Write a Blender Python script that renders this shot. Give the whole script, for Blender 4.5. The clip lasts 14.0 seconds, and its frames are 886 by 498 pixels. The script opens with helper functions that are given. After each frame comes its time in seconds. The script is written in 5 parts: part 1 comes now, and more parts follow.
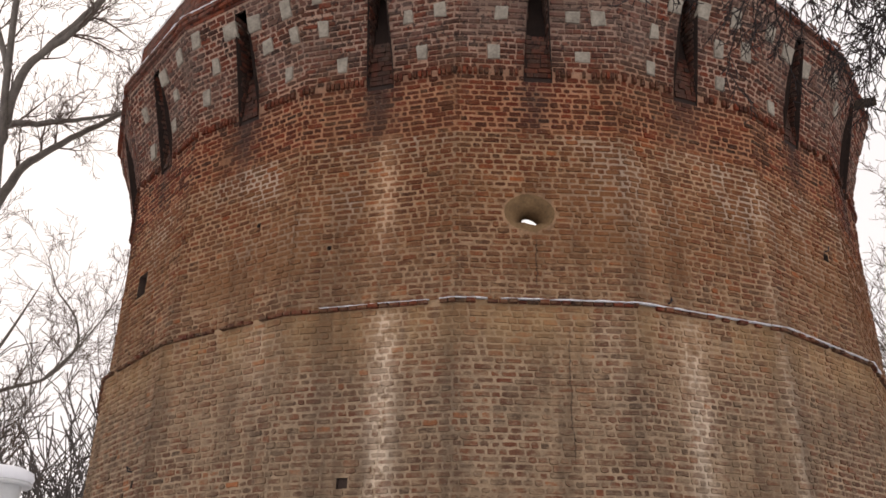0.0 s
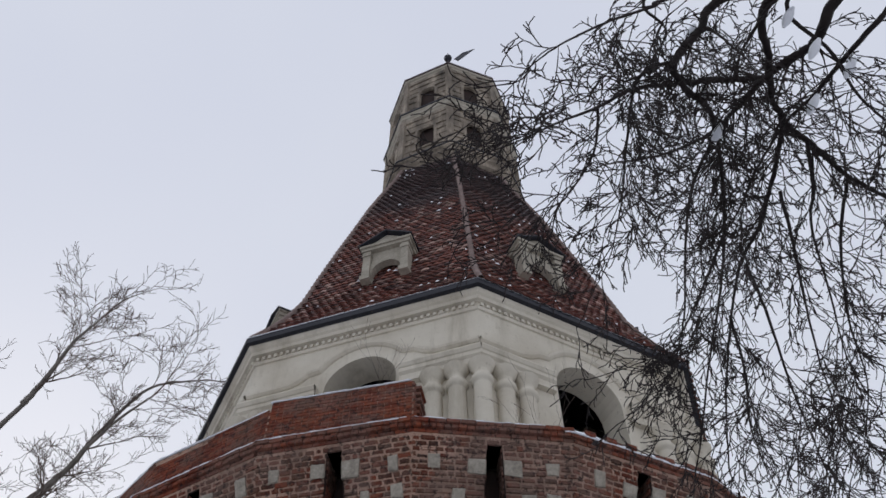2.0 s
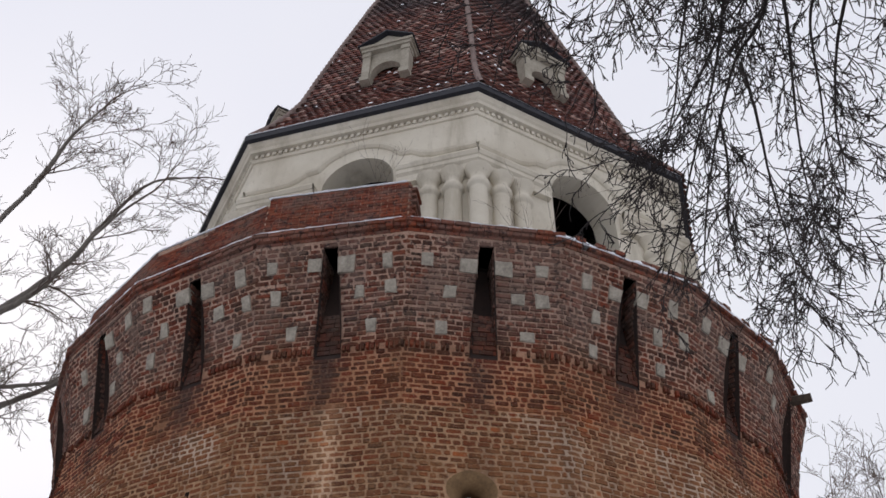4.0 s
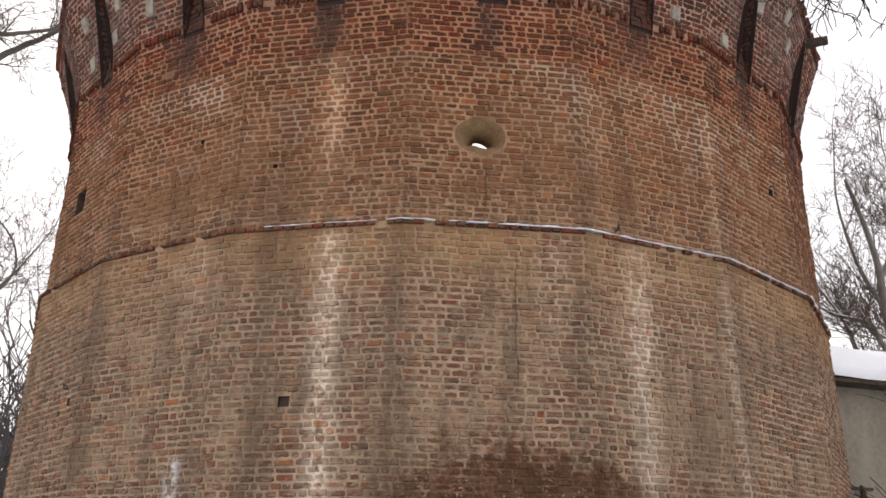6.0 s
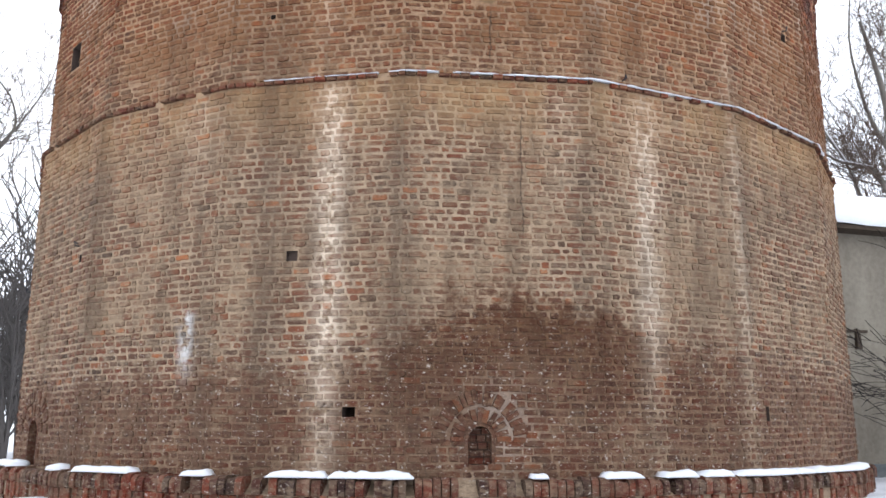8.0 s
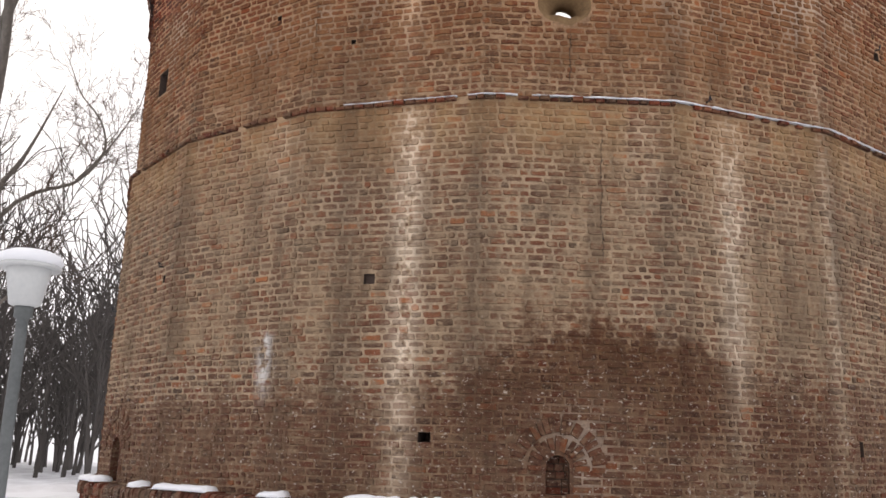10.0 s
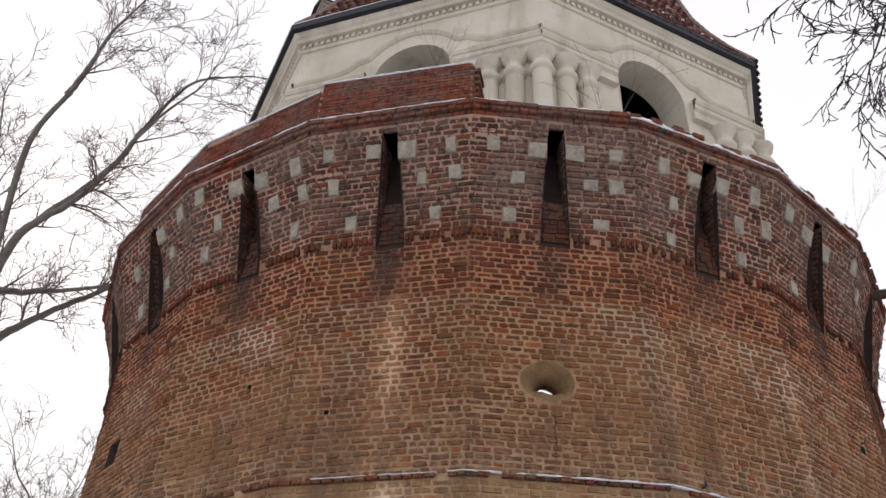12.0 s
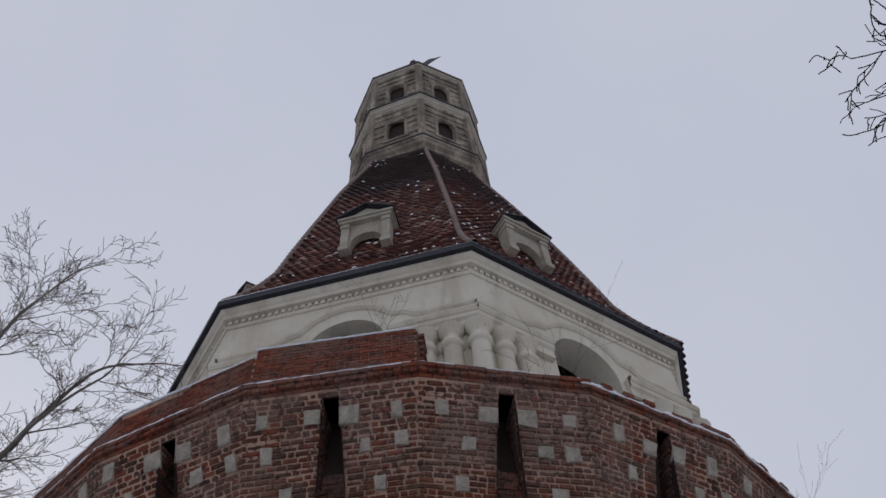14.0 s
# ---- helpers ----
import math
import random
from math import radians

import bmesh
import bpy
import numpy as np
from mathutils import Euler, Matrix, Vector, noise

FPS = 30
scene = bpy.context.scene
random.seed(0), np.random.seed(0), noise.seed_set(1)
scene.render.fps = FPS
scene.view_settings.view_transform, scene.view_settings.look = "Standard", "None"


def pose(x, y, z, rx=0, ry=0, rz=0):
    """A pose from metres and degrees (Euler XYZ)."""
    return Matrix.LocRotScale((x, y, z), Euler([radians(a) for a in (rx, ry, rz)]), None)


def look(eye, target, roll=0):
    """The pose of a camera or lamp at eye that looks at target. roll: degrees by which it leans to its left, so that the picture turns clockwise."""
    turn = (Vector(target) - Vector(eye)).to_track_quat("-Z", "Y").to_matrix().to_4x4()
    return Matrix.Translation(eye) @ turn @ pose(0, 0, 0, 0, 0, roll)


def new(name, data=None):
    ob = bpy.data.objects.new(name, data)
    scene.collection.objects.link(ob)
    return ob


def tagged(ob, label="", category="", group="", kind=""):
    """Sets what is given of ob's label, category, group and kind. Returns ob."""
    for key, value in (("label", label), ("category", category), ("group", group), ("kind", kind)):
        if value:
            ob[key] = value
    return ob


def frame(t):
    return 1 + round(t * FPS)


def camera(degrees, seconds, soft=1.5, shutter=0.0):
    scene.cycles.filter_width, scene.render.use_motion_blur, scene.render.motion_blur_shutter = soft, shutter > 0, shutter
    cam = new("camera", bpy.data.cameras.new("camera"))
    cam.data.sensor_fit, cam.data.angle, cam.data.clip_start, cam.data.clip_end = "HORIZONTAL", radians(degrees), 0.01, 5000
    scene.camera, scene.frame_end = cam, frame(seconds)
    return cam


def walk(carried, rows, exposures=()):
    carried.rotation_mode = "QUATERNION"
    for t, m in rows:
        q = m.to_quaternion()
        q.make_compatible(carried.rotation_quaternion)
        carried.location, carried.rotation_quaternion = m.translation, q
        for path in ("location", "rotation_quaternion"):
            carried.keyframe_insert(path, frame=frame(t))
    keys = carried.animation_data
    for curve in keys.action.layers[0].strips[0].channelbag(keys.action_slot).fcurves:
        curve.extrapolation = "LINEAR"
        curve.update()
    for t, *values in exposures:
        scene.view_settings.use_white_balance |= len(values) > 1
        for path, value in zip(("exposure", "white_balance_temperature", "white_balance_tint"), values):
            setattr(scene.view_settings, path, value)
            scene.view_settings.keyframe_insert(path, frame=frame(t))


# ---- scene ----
cam = camera(53.06, 14.0, soft=1.6)
walk(cam, [
    (0.0, pose(0.016, -19.887, 1.677, 115.00, -0.71, 2.74)),
    (0.5, pose(0.058, -19.858, 1.710, 121.83, -1.46, 2.66)),
    (1.0, pose(0.050, -19.783, 1.595, 132.96, -0.81, 4.07)),
    (1.5, pose(0.030, -19.731, 1.542, 140.73, -0.54, 1.40)),
    (2.0, pose(-0.002, -19.715, 1.530, 146.23, 0.36, 0.05)),
    (2.2, pose(0.014, -19.693, 1.514, 148.33, 0.11, -0.13)),
    (4.3, pose(0.063, -19.668, 1.365, 131.31, -1.18, -1.41)),
    (4.5, pose(0.070, -19.664, 1.353, 129.76, -1.15, -0.96)),
    (5.0, pose(0.079, -19.711, 1.387, 124.67, -1.05, -0.74)),
    (5.5, pose(0.057, -19.666, 1.445, 118.45, -0.72, -0.59)),
    (6.0, pose(0.044, -19.651, 1.492, 111.20, -0.87, -0.83)),
    (6.5, pose(0.036, -19.657, 1.541, 105.84, -0.86, -0.70)),
    (7.0, pose(0.025, -19.658, 1.564, 102.47, -0.43, -1.08)),
    (7.5, pose(0.026, -19.662, 1.551, 101.42, -0.15, -1.16)),
    (8.0, pose(0.023, -19.664, 1.542, 101.53, -0.25, -0.41)),
    (8.5, pose(0.014, -19.654, 1.542, 101.47, -0.65, -0.18)),
    (8.7, pose(0.016, -19.666, 1.535, 101.19, -0.67, 0.84)),
    (10.8, pose(-0.145, -19.214, 1.607, 108.58, -2.19, 4.41)),
    (11.0, pose(-0.264, -19.085, 1.607, 115.48, -2.15, 1.49)),
    (11.5, pose(-0.325, -18.937, 1.631, 122.23, -2.44, 1.71)),
    (12.0, pose(-0.422, -18.719, 1.588, 128.49, -2.13, 0.60)),
    (12.5, pose(-0.800, -18.444, 1.588, 139.04, 1.32, -3.35)),
    (13.0, pose(-0.876, -18.146, 1.590, 145.49, 0.99, -3.56)),
    (13.5, pose(-0.958, -17.830, 1.568, 147.87, 1.76, -3.85)),
    (14.0, pose(-1.144, -17.606, 1.612, 148.60, 2.61, -3.81)),
], exposures=[
    (0.0, 0.30, 7350, 15), (0.5, 0.50, 7100, 13), (1.0, 0.22, 6750, 11), (1.5, -0.1, 6300, 10), (2.0, -0.2, 6200, 10), (2.2, -0.2, 6200, 10),
    (4.3, 0.12, 6600, 12), (5.0, 0.28, 6850, 13), (6.0, 0.62, 6950, 12), (7.0, 1.0, 6300, 9), (7.5, 1.2, 6200, 8), (8.0, 1.17, 6150, 7),
    (8.5, 0.84, 6250, 8), (8.7, 0.82, 6300, 8), (10.8, 0.40, 7300, 14), (11.5, 0.25, 7150, 14),
    (12.0, 0.33, 6800, 12), (12.5, 0.28, 6550, 11), (13.0, -0.1, 6300, 12), (13.5, -0.4, 6150, 12), (14.0, -0.52, 6100, 12)])

# ---- world, sun ----
world = bpy.data.worlds.new("overcast_sky")
scene.world = world
world.use_nodes = True
wt = world.node_tree
wt.nodes.clear()
sky = wt.nodes.new("ShaderNodeTexSky")
sky.sky_type = 'NISHITA'
sky.sun_disc = False
sky.sun_elevation, sky.sun_rotation = radians(35), radians(329)
sky.dust_density = 4.0
sky_bg = wt.nodes.new("ShaderNodeBackground")
sky_bg.inputs["Strength"].default_value = 0.05
wt.links.new(sky.outputs[0], sky_bg.inputs["Color"])
cloud_bg = wt.nodes.new("ShaderNodeBackground")
cloud_pos = wt.nodes.new("ShaderNodeTexCoord")
cloud_noise = wt.nodes.new("ShaderNodeTexNoise")
cloud_noise.inputs["Scale"].default_value = 1.6
cloud_noise.inputs["Detail"].default_value = 3
wt.links.new(cloud_pos.outputs["Generated"], cloud_noise.inputs["Vector"])
cloud_ramp = wt.nodes.new("ShaderNodeValToRGB")
cloud_ramp.color_ramp.elements[0].position, cloud_ramp.color_ramp.elements[0].color = 0.3, (0.825, 0.845, 0.945, 1)
cloud_ramp.color_ramp.elements[1].position, cloud_ramp.color_ramp.elements[1].color = 0.75, (0.93, 0.94, 0.99, 1)
wt.links.new(cloud_noise.outputs[0], cloud_ramp.inputs[0])
wt.links.new(cloud_ramp.outputs[0], cloud_bg.inputs["Color"])
cloud_bg.inputs["Strength"].default_value = 0.95
sky_mix = wt.nodes.new("ShaderNodeMixShader")
sky_mix.inputs[0].default_value = 0.92
world_out = wt.nodes.new("ShaderNodeOutputWorld")
wt.links.new(sky_bg.outputs[0], sky_mix.inputs[1])
wt.links.new(cloud_bg.outputs[0], sky_mix.inputs[2])
wt.links.new(sky_mix.outputs[0], world_out.inputs[0])

sun_data = bpy.data.lights.new("sun", 'SUN')
sun_data.energy, sun_data.angle, sun_data.color = 0.6, radians(30), (1.0, 0.97, 0.92)
sun = new("sun", sun_data)
sun.matrix_world = look((-15, 25, 22), (0, 0, 0))

# ---- materials ----
def material(name):
    m = bpy.data.materials.new(name)
    m.use_nodes = True
    nt = m.node_tree
    return m, nt, nt.nodes["Principled BSDF"]

def plug(nt, socket, v):
    if isinstance(v, bpy.types.NodeSocket):
        nt.links.new(v, socket)
    elif isinstance(v, tuple) and len(v) == 3 and socket.type == 'RGBA':
        socket.default_value = (*v, 1)
    else:
        socket.default_value = v

def calc(nt, op, a, b=0.0, c=0.0, clamp=False):
    n = nt.nodes.new("ShaderNodeMath")
    n.operation, n.use_clamp = op, clamp
    plug(nt, n.inputs[0], a)
    plug(nt, n.inputs[1], b)
    plug(nt, n.inputs[2], c)
    return n.outputs[0]

def grain(nt, vec, scale, detail=4.0, rough=0.55, stretch=None):
    if stretch:
        s = nt.nodes.new("ShaderNodeVectorMath")
        s.operation = 'MULTIPLY'
        nt.links.new(vec, s.inputs[0])
        s.inputs[1].default_value = stretch
        vec = s.outputs[0]
    n = nt.nodes.new("ShaderNodeTexNoise")
    nt.links.new(vec, n.inputs["Vector"])
    n.inputs["Scale"].default_value = scale
    n.inputs["Detail"].default_value = detail
    n.inputs["Roughness"].default_value = rough
    return n.outputs[0]

def ramp(nt, fac, stops):
    n = nt.nodes.new("ShaderNodeValToRGB")
    e = n.color_ramp.elements
    while len(e) < len(stops):
        e.new(0.5)
    for el, (p, col) in zip(e, stops):
        el.position = p
        el.color = (*col, 1) if isinstance(col, tuple) else (col, col, col, 1)
    nt.links.new(fac, n.inputs[0])
    return n.outputs[0]

def span(nt, v, a, b, lo=0.0, hi=1.0):
    n = nt.nodes.new("ShaderNodeMapRange")
    n.interpolation_type = 'SMOOTHSTEP'
    plug(nt, n.inputs[0], v)
    for i, x in enumerate((a, b, lo, hi)):
        n.inputs[i + 1].default_value = x
    return n.outputs[0]

def blend(nt, fac, a, b, kind='MIX'):
    n = nt.nodes.new("ShaderNodeMix")
    n.data_type, n.blend_type = 'RGBA', kind
    plug(nt, n.inputs[0], fac)
    plug(nt, n.inputs[6], a)
    plug(nt, n.inputs[7], b)
    return n.outputs[2]

def relief(nt, bsdf, height, strength=0.3, distance=0.01):
    b = nt.nodes.new("ShaderNodeBump")
    b.inputs["Strength"].default_value = strength
    b.inputs["Distance"].default_value = distance
    nt.links.new(height, b.inputs["Height"])
    nt.links.new(b.outputs[0], bsdf.inputs["Normal"])

def place(nt):
    return nt.nodes.new("ShaderNodeNewGeometry").outputs["Position"]

def chance(nt):
    g = nt.nodes.new("ShaderNodeNewGeometry")
    o = nt.nodes.new("ShaderNodeObjectInfo")
    return calc(nt, 'FRACT', calc(nt, 'ADD', g.outputs["Random Per Island"], o.outputs["Random"]))

def bell(nt, v, centre, width):
    d = calc(nt, 'DIVIDE', calc(nt, 'SUBTRACT', v, centre), width)
    return calc(nt, 'EXPONENT', calc(nt, 'MULTIPLY', calc(nt, 'MULTIPLY', d, d), -1.0))

def weathered(nt, col, film, lime=1.0, pointing=False):
    """Old wall stains by height and heading round the tower: lime runs, soot, damp at the foot, grey salts at the top;
    also painted dimming of the upper wall.
    """
    p = place(nt)
    sep = nt.nodes.new("ShaderNodeSeparateXYZ")
    nt.links.new(p, sep.inputs[0])
    z = sep.outputs[2]
    az = calc(nt, 'DEGREES', calc(nt, 'ARCTAN2', sep.outputs[1], sep.outputs[0]))
    wide = grain(nt, p, 0.9, 5, 0.6)
    fine = grain(nt, p, 7.0, 6, 0.65)
    run = grain(nt, p, 2.2, 4, 0.6, (1.0, 1.0, 0.12))
    # mortar smeared over the brick faces
    smear = span(nt, calc(nt, 'ADD', calc(nt, 'MULTIPLY', grain(nt, p, 8.0, 5, 0.68, (1.0, 1.0, 2.1)), 0.75), calc(nt, 'MULTIPLY', wide, 0.3)), 0.495, 0.60)
    col = blend(nt, calc(nt, 'MULTIPLY', calc(nt, 'MULTIPLY', smear, span(nt, z, 6.0, 10.6, 0.8, 0.3)), 1.0 if film > 0 else 0.55), col, (0.325, 0.24, 0.158))
    dirt = span(nt, grain(nt, p, 6.0, 6, 0.72, (1.0, 1.0, 1.5)), 0.46, 0.60)
    col = blend(nt, calc(nt, 'MULTIPLY', dirt, span(nt, z, 6.0, 9.6, 0.55, 0.1)), col, (0.20, 0.148, 0.102))
    # ochre film over the middle of the wall
    mid = calc(nt, 'MULTIPLY', span(nt, z, 2.2, 3.4), span(nt, calc(nt, 'ADD', z, calc(nt, 'MULTIPLY', wide, 2.6)), 9.3, 10.4, 1.0, 0.0))
    f = calc(nt, 'MULTIPLY', mid, span(nt, calc(nt, 'ADD', calc(nt, 'MULTIPLY', wide, 0.6), calc(nt, 'MULTIPLY', fine, 0.5)), 0.32, 0.78))
    col = blend(nt, calc(nt, 'MULTIPLY', f, film), col, (0.34, 0.235, 0.14))
    # pale ochre band under the ledge
    band = calc(nt, 'MULTIPLY', calc(nt, 'MULTIPLY', span(nt, z, 5.1, 6.2), span(nt, z, 6.36, 6.40, 1.0, 0.0)), span(nt, run, 0.35, 0.62))
    col = blend(nt, calc(nt, 'MULTIPLY', band, 0.6 if film > 0 else 0.0), col, (0.42, 0.29, 0.15))
    # brown clay wash over the joints round the gun port
    wash = calc(nt, 'MULTIPLY', calc(nt, 'MULTIPLY', span(nt, z, 6.5, 7.0), span(nt, calc(nt, 'ADD', z, calc(nt, 'MULTIPLY', wide, 2.0)), 9.6, 10.4, 1.0, 0.0)), span(nt, calc(nt, 'ADD', calc(nt, 'MULTIPLY', wide, 0.7), calc(nt, 'MULTIPLY', fine, 0.4)), 0.5, 0.66))
    col = blend(nt, calc(nt, 'MULTIPLY', wash, 0.6), col, (0.20, 0.125, 0.07))
    # lime runs
    for c, w, lo, hi, amount in ((-100.0, 1.35, 0.2, 6.3, 1.0), (-100.8, 1.4, 6.4, 9.9, 0.7), (-69.0, 1.4, 1.6, 6.3, 0.9), (-73.5, 2.2, 6.4, 9.0, 0.35), (-57.5, 0.9, 1.6, 9.0, 0.5), (-66.0, 3.0, 7.4, 9.9, 0.5), (-114.5, 3.0, 4.5, 6.3, 0.3), (-78.0, 1.6, 4.2, 6.3, 0.3)):
        k = calc(nt, 'MULTIPLY', bell(nt, az, c, w), calc(nt, 'MULTIPLY', span(nt, z, lo, lo + 1.6), span(nt, z, hi - 0.3, hi + 0.1, 1.0, 0.0)))
        k = calc(nt, 'MULTIPLY', calc(nt, 'MULTIPLY', k, span(nt, calc(nt, 'ADD', calc(nt, 'MULTIPLY', fine, 0.7), calc(nt, 'MULTIPLY', run, 0.4)), 0.44, 0.57)), amount * (lime if film > 0 else 0.1))
        col = blend(nt, k, col, (0.74, 0.62, 0.48))
    # bird-lime splash
    k = calc(nt, 'MULTIPLY', bell(nt, az, -114.4, 0.85), calc(nt, 'MULTIPLY', span(nt, z, 2.0, 2.7), span(nt, z, 3.0, 3.2, 1.0, 0.0)))
    col = blend(nt, calc(nt, 'MULTIPLY', k, span(nt, fine, 0.38, 0.6)), col, (0.7, 0.7, 0.68))
    # sooty runs at the arrises and dark weeping under the slots
    soot = calc(nt, 'MULTIPLY', span(nt, run, 0.44, 0.62), span(nt, wide, 0.32, 0.62))
    col = blend(nt, calc(nt, 'MULTIPLY', soot, 0.48), col, (0.085, 0.055, 0.036))
    # weaker light on the upper wall painted in, growing with height
    upper_dimming = calc(nt, 'MULTIPLY', span(nt, calc(nt, 'ADD', z, calc(nt, 'MULTIPLY', wide, 2.0)), 6.0, 9.5, 0.0, 0.16), span(nt, fine, 0.3, 0.6, 0.4, 1.0))
    col = blend(nt, upper_dimming, col, (0.10, 0.038, 0.018))
    for c in (-93.3, -111.3, -106.5, -75.3, -57.3, -129.3):
        k = calc(nt, 'MULTIPLY', bell(nt, az, c, 1.8), span(nt, run, 0.3, 0.6))
        k = calc(nt, 'MULTIPLY', k, span(nt, z, 6.2, 9.6, 0.42, 0.2))
        col = blend(nt, k, col, (0.10, 0.07, 0.048))
    # iron-brown stain on the upper drum
    rust = calc(nt, 'MULTIPLY', span(nt, calc(nt, 'ADD', z, calc(nt, 'MULTIPLY', wide, 1.5)), 5.2, 9.0, 0.1, 1.0), span(nt, z, 9.8, 10.8, 1.0, 0.3))
    col = blend(nt, calc(nt, 'MULTIPLY', rust, 0.5 if pointing else 0.9), col, (0.98, 0.64, 0.40), 'MULTIPLY')
    if pointing:
        bloom = calc(nt, 'MULTIPLY', span(nt, z, 7.0, 8.6), span(nt, calc(nt, 'ADD', calc(nt, 'MULTIPLY', wide, 0.8), calc(nt, 'MULTIPLY', run, 0.3)), 0.50, 0.68))
        smudge = calc(nt, 'SUBTRACT', 1.0, calc(nt, 'MULTIPLY', bell(nt, az, -88.0, 11.0), bell(nt, z, 8.0, 1.1)), clamp=True)
        col = blend(nt, calc(nt, 'MULTIPLY', calc(nt, 'MULTIPLY', bloom, smudge), 0.55), col, (0.60, 0.49, 0.39))
    # black weeping below each slot
    part = calc(nt, 'MULTIPLY', calc(nt, 'SUBTRACT', calc(nt, 'FRACT', calc(nt, 'ADD', calc(nt, 'DIVIDE', calc(nt, 'SUBTRACT', az, -84.1), 18.0), 20.5)), 0.5), 18.0)
    weep = calc(nt, 'MULTIPLY', bell(nt, part, 0.0, 2.2), calc(nt, 'MULTIPLY', span(nt, z, 8.6, 9.9), span(nt, z, 10.0, 11.5, 1.0, 0.3)))
    col = blend(nt, calc(nt, 'MULTIPLY', weep, span(nt, run, 0.32, 0.6, 0.3, 0.85)), col, (0.045, 0.025, 0.02))
    # settlement cracks
    shake = calc(nt, 'MULTIPLY', calc(nt, 'SUBTRACT', grain(nt, p, 5.0, 4, 0.7), 0.5), 0.9)
    for c, lo, hi in ((-84.75, 6.5, 7.45), (-81.9, 4.0, 5.9)):
        k = calc(nt, 'MULTIPLY', bell(nt, calc(nt, 'ADD', az, shake), c, 0.055), calc(nt, 'MULTIPLY', span(nt, z, lo, lo + 0.2), span(nt, z, hi - 0.2, hi, 1.0, 0.0)))
        col = blend(nt, calc(nt, 'MULTIPLY', k, 0.85), col, (0.03, 0.02, 0.015))
    # damp foot, rising in a hump
    hump = calc(nt, 'ADD', calc(nt, 'ADD', calc(nt, 'MULTIPLY', calc(nt, 'ADD', bell(nt, az, -86.5, 8.0), bell(nt, az, -76.0, 8.0)), 0.8), calc(nt, 'MULTIPLY', bell(nt, az, -56.0, 13.0), 0.45)), 2.25)
    edge = calc(nt, 'SUBTRACT', calc(nt, 'ADD', hump, calc(nt, 'ADD', calc(nt, 'MULTIPLY', calc(nt, 'SUBTRACT', wide, 0.5), 1.9), calc(nt, 'MULTIPLY', calc(nt, 'SUBTRACT', fine, 0.5), 1.7))), z)
    damp = calc(nt, 'MULTIPLY', span(nt, edge, -0.25, 0.35), span(nt, z, 0.9, 1.0))
    clean = calc(nt, 'ADD', calc(nt, 'ADD', bell(nt, az, -100.2, 1.9), bell(nt, az, -69.0, 1.7)), bell(nt, az, -57.5, 1.4), clamp=True)
    damp = calc(nt, 'MULTIPLY', damp, calc(nt, 'SUBTRACT', 1.0, calc(nt, 'MULTIPLY', clean, 0.7)))
    col = blend(nt, calc(nt, 'MULTIPLY', damp, span(nt, fine, 0.35, 0.65, 0.1, 0.6)), col, (0.15, 0.072, 0.046))
    core = calc(nt, 'MULTIPLY', bell(nt, az, -80.0, 17.0), span(nt, edge, 1.7, 0.6, 0.15, 1.0))
    col = blend(nt, calc(nt, 'MULTIPLY', damp, calc(nt, 'ADD', calc(nt, 'MULTIPLY', core, 0.55), 0.42)), col, (0.44, 0.335, 0.265), 'MULTIPLY')
    # pale repointing and freckled lime round the small niche
    mend = calc(nt, 'MULTIPLY', bell(nt, az, -84.4, 2.6), bell(nt, z, 1.6, 0.5))
    col = blend(nt, calc(nt, 'MULTIPLY', mend, 0.4 if pointing else 0.0), col, (0.55, 0.47, 0.4))
    # grey salts on the parapet
    top = calc(nt, 'MULTIPLY', span(nt, z, 10.3, 11.2), span(nt, calc(nt, 'ADD', calc(nt, 'MULTIPLY', wide, 0.7), calc(nt, 'MULTIPLY', fine, 0.4)), 0.47, 0.62))
    col = blend(nt, calc(nt, 'MULTIPLY', top, 0.4), col, (0.165, 0.122, 0.105))
    pits = span(nt, grain(nt, p, 12.0, 5, 0.7), 0.54, 0.60)
    col = blend(nt, calc(nt, 'MULTIPLY', pits, span(nt, z, 10.0, 11.0, 0.2, 0.8)), col, (0.022, 0.015, 0.014))
    # fine pale and black freckles all over
    tiny = grain(nt, p, 34.0, 4, 0.7)
    col = blend(nt, calc(nt, 'MULTIPLY', span(nt, tiny, 0.60, 0.68), span(nt, z, 9.8, 10.8, 0.38, 0.15)), col, (0.46, 0.39, 0.31))
    col = blend(nt, calc(nt, 'MULTIPLY', span(nt, tiny, 0.40, 0.32), 0.55), col, (0.05, 0.035, 0.028))
    # lichen freckles low down
    speck = calc(nt, 'MULTIPLY', span(nt, grain(nt, p, 17.0, 3, 0.6, (1.0, 1.0, 1.8)), 0.63, 0.69), span(nt, z, 2.4, 3.2, 1.0, 0.15))
    col = blend(nt, calc(nt, 'MULTIPLY', speck, 0.7), col, (0.55, 0.49, 0.42))
    return col, fine, p

def brick_material(name, stops, film, lime=1.0, pointing=False):
    m, nt, b = material(name)
    r = chance(nt)
    p = place(nt)
    col = ramp(nt, r, stops)
    col = blend(nt, 0.5, col, ramp(nt, grain(nt, p, 30.0, 5, 0.7), [(0.25, 0.45), (0.75, 1.5)]), 'MULTIPLY')
    col, fine, p = weathered(nt, col, film, lime, pointing)
    plug(nt, b.inputs["Base Color"], col)
    b.inputs["Roughness"].default_value = 0.92
    b.inputs["Specular IOR Level"].default_value = 0.2
    relief(nt, b, grain(nt, p, 45.0, 6, 0.7), 0.6, 0.012)
    return m

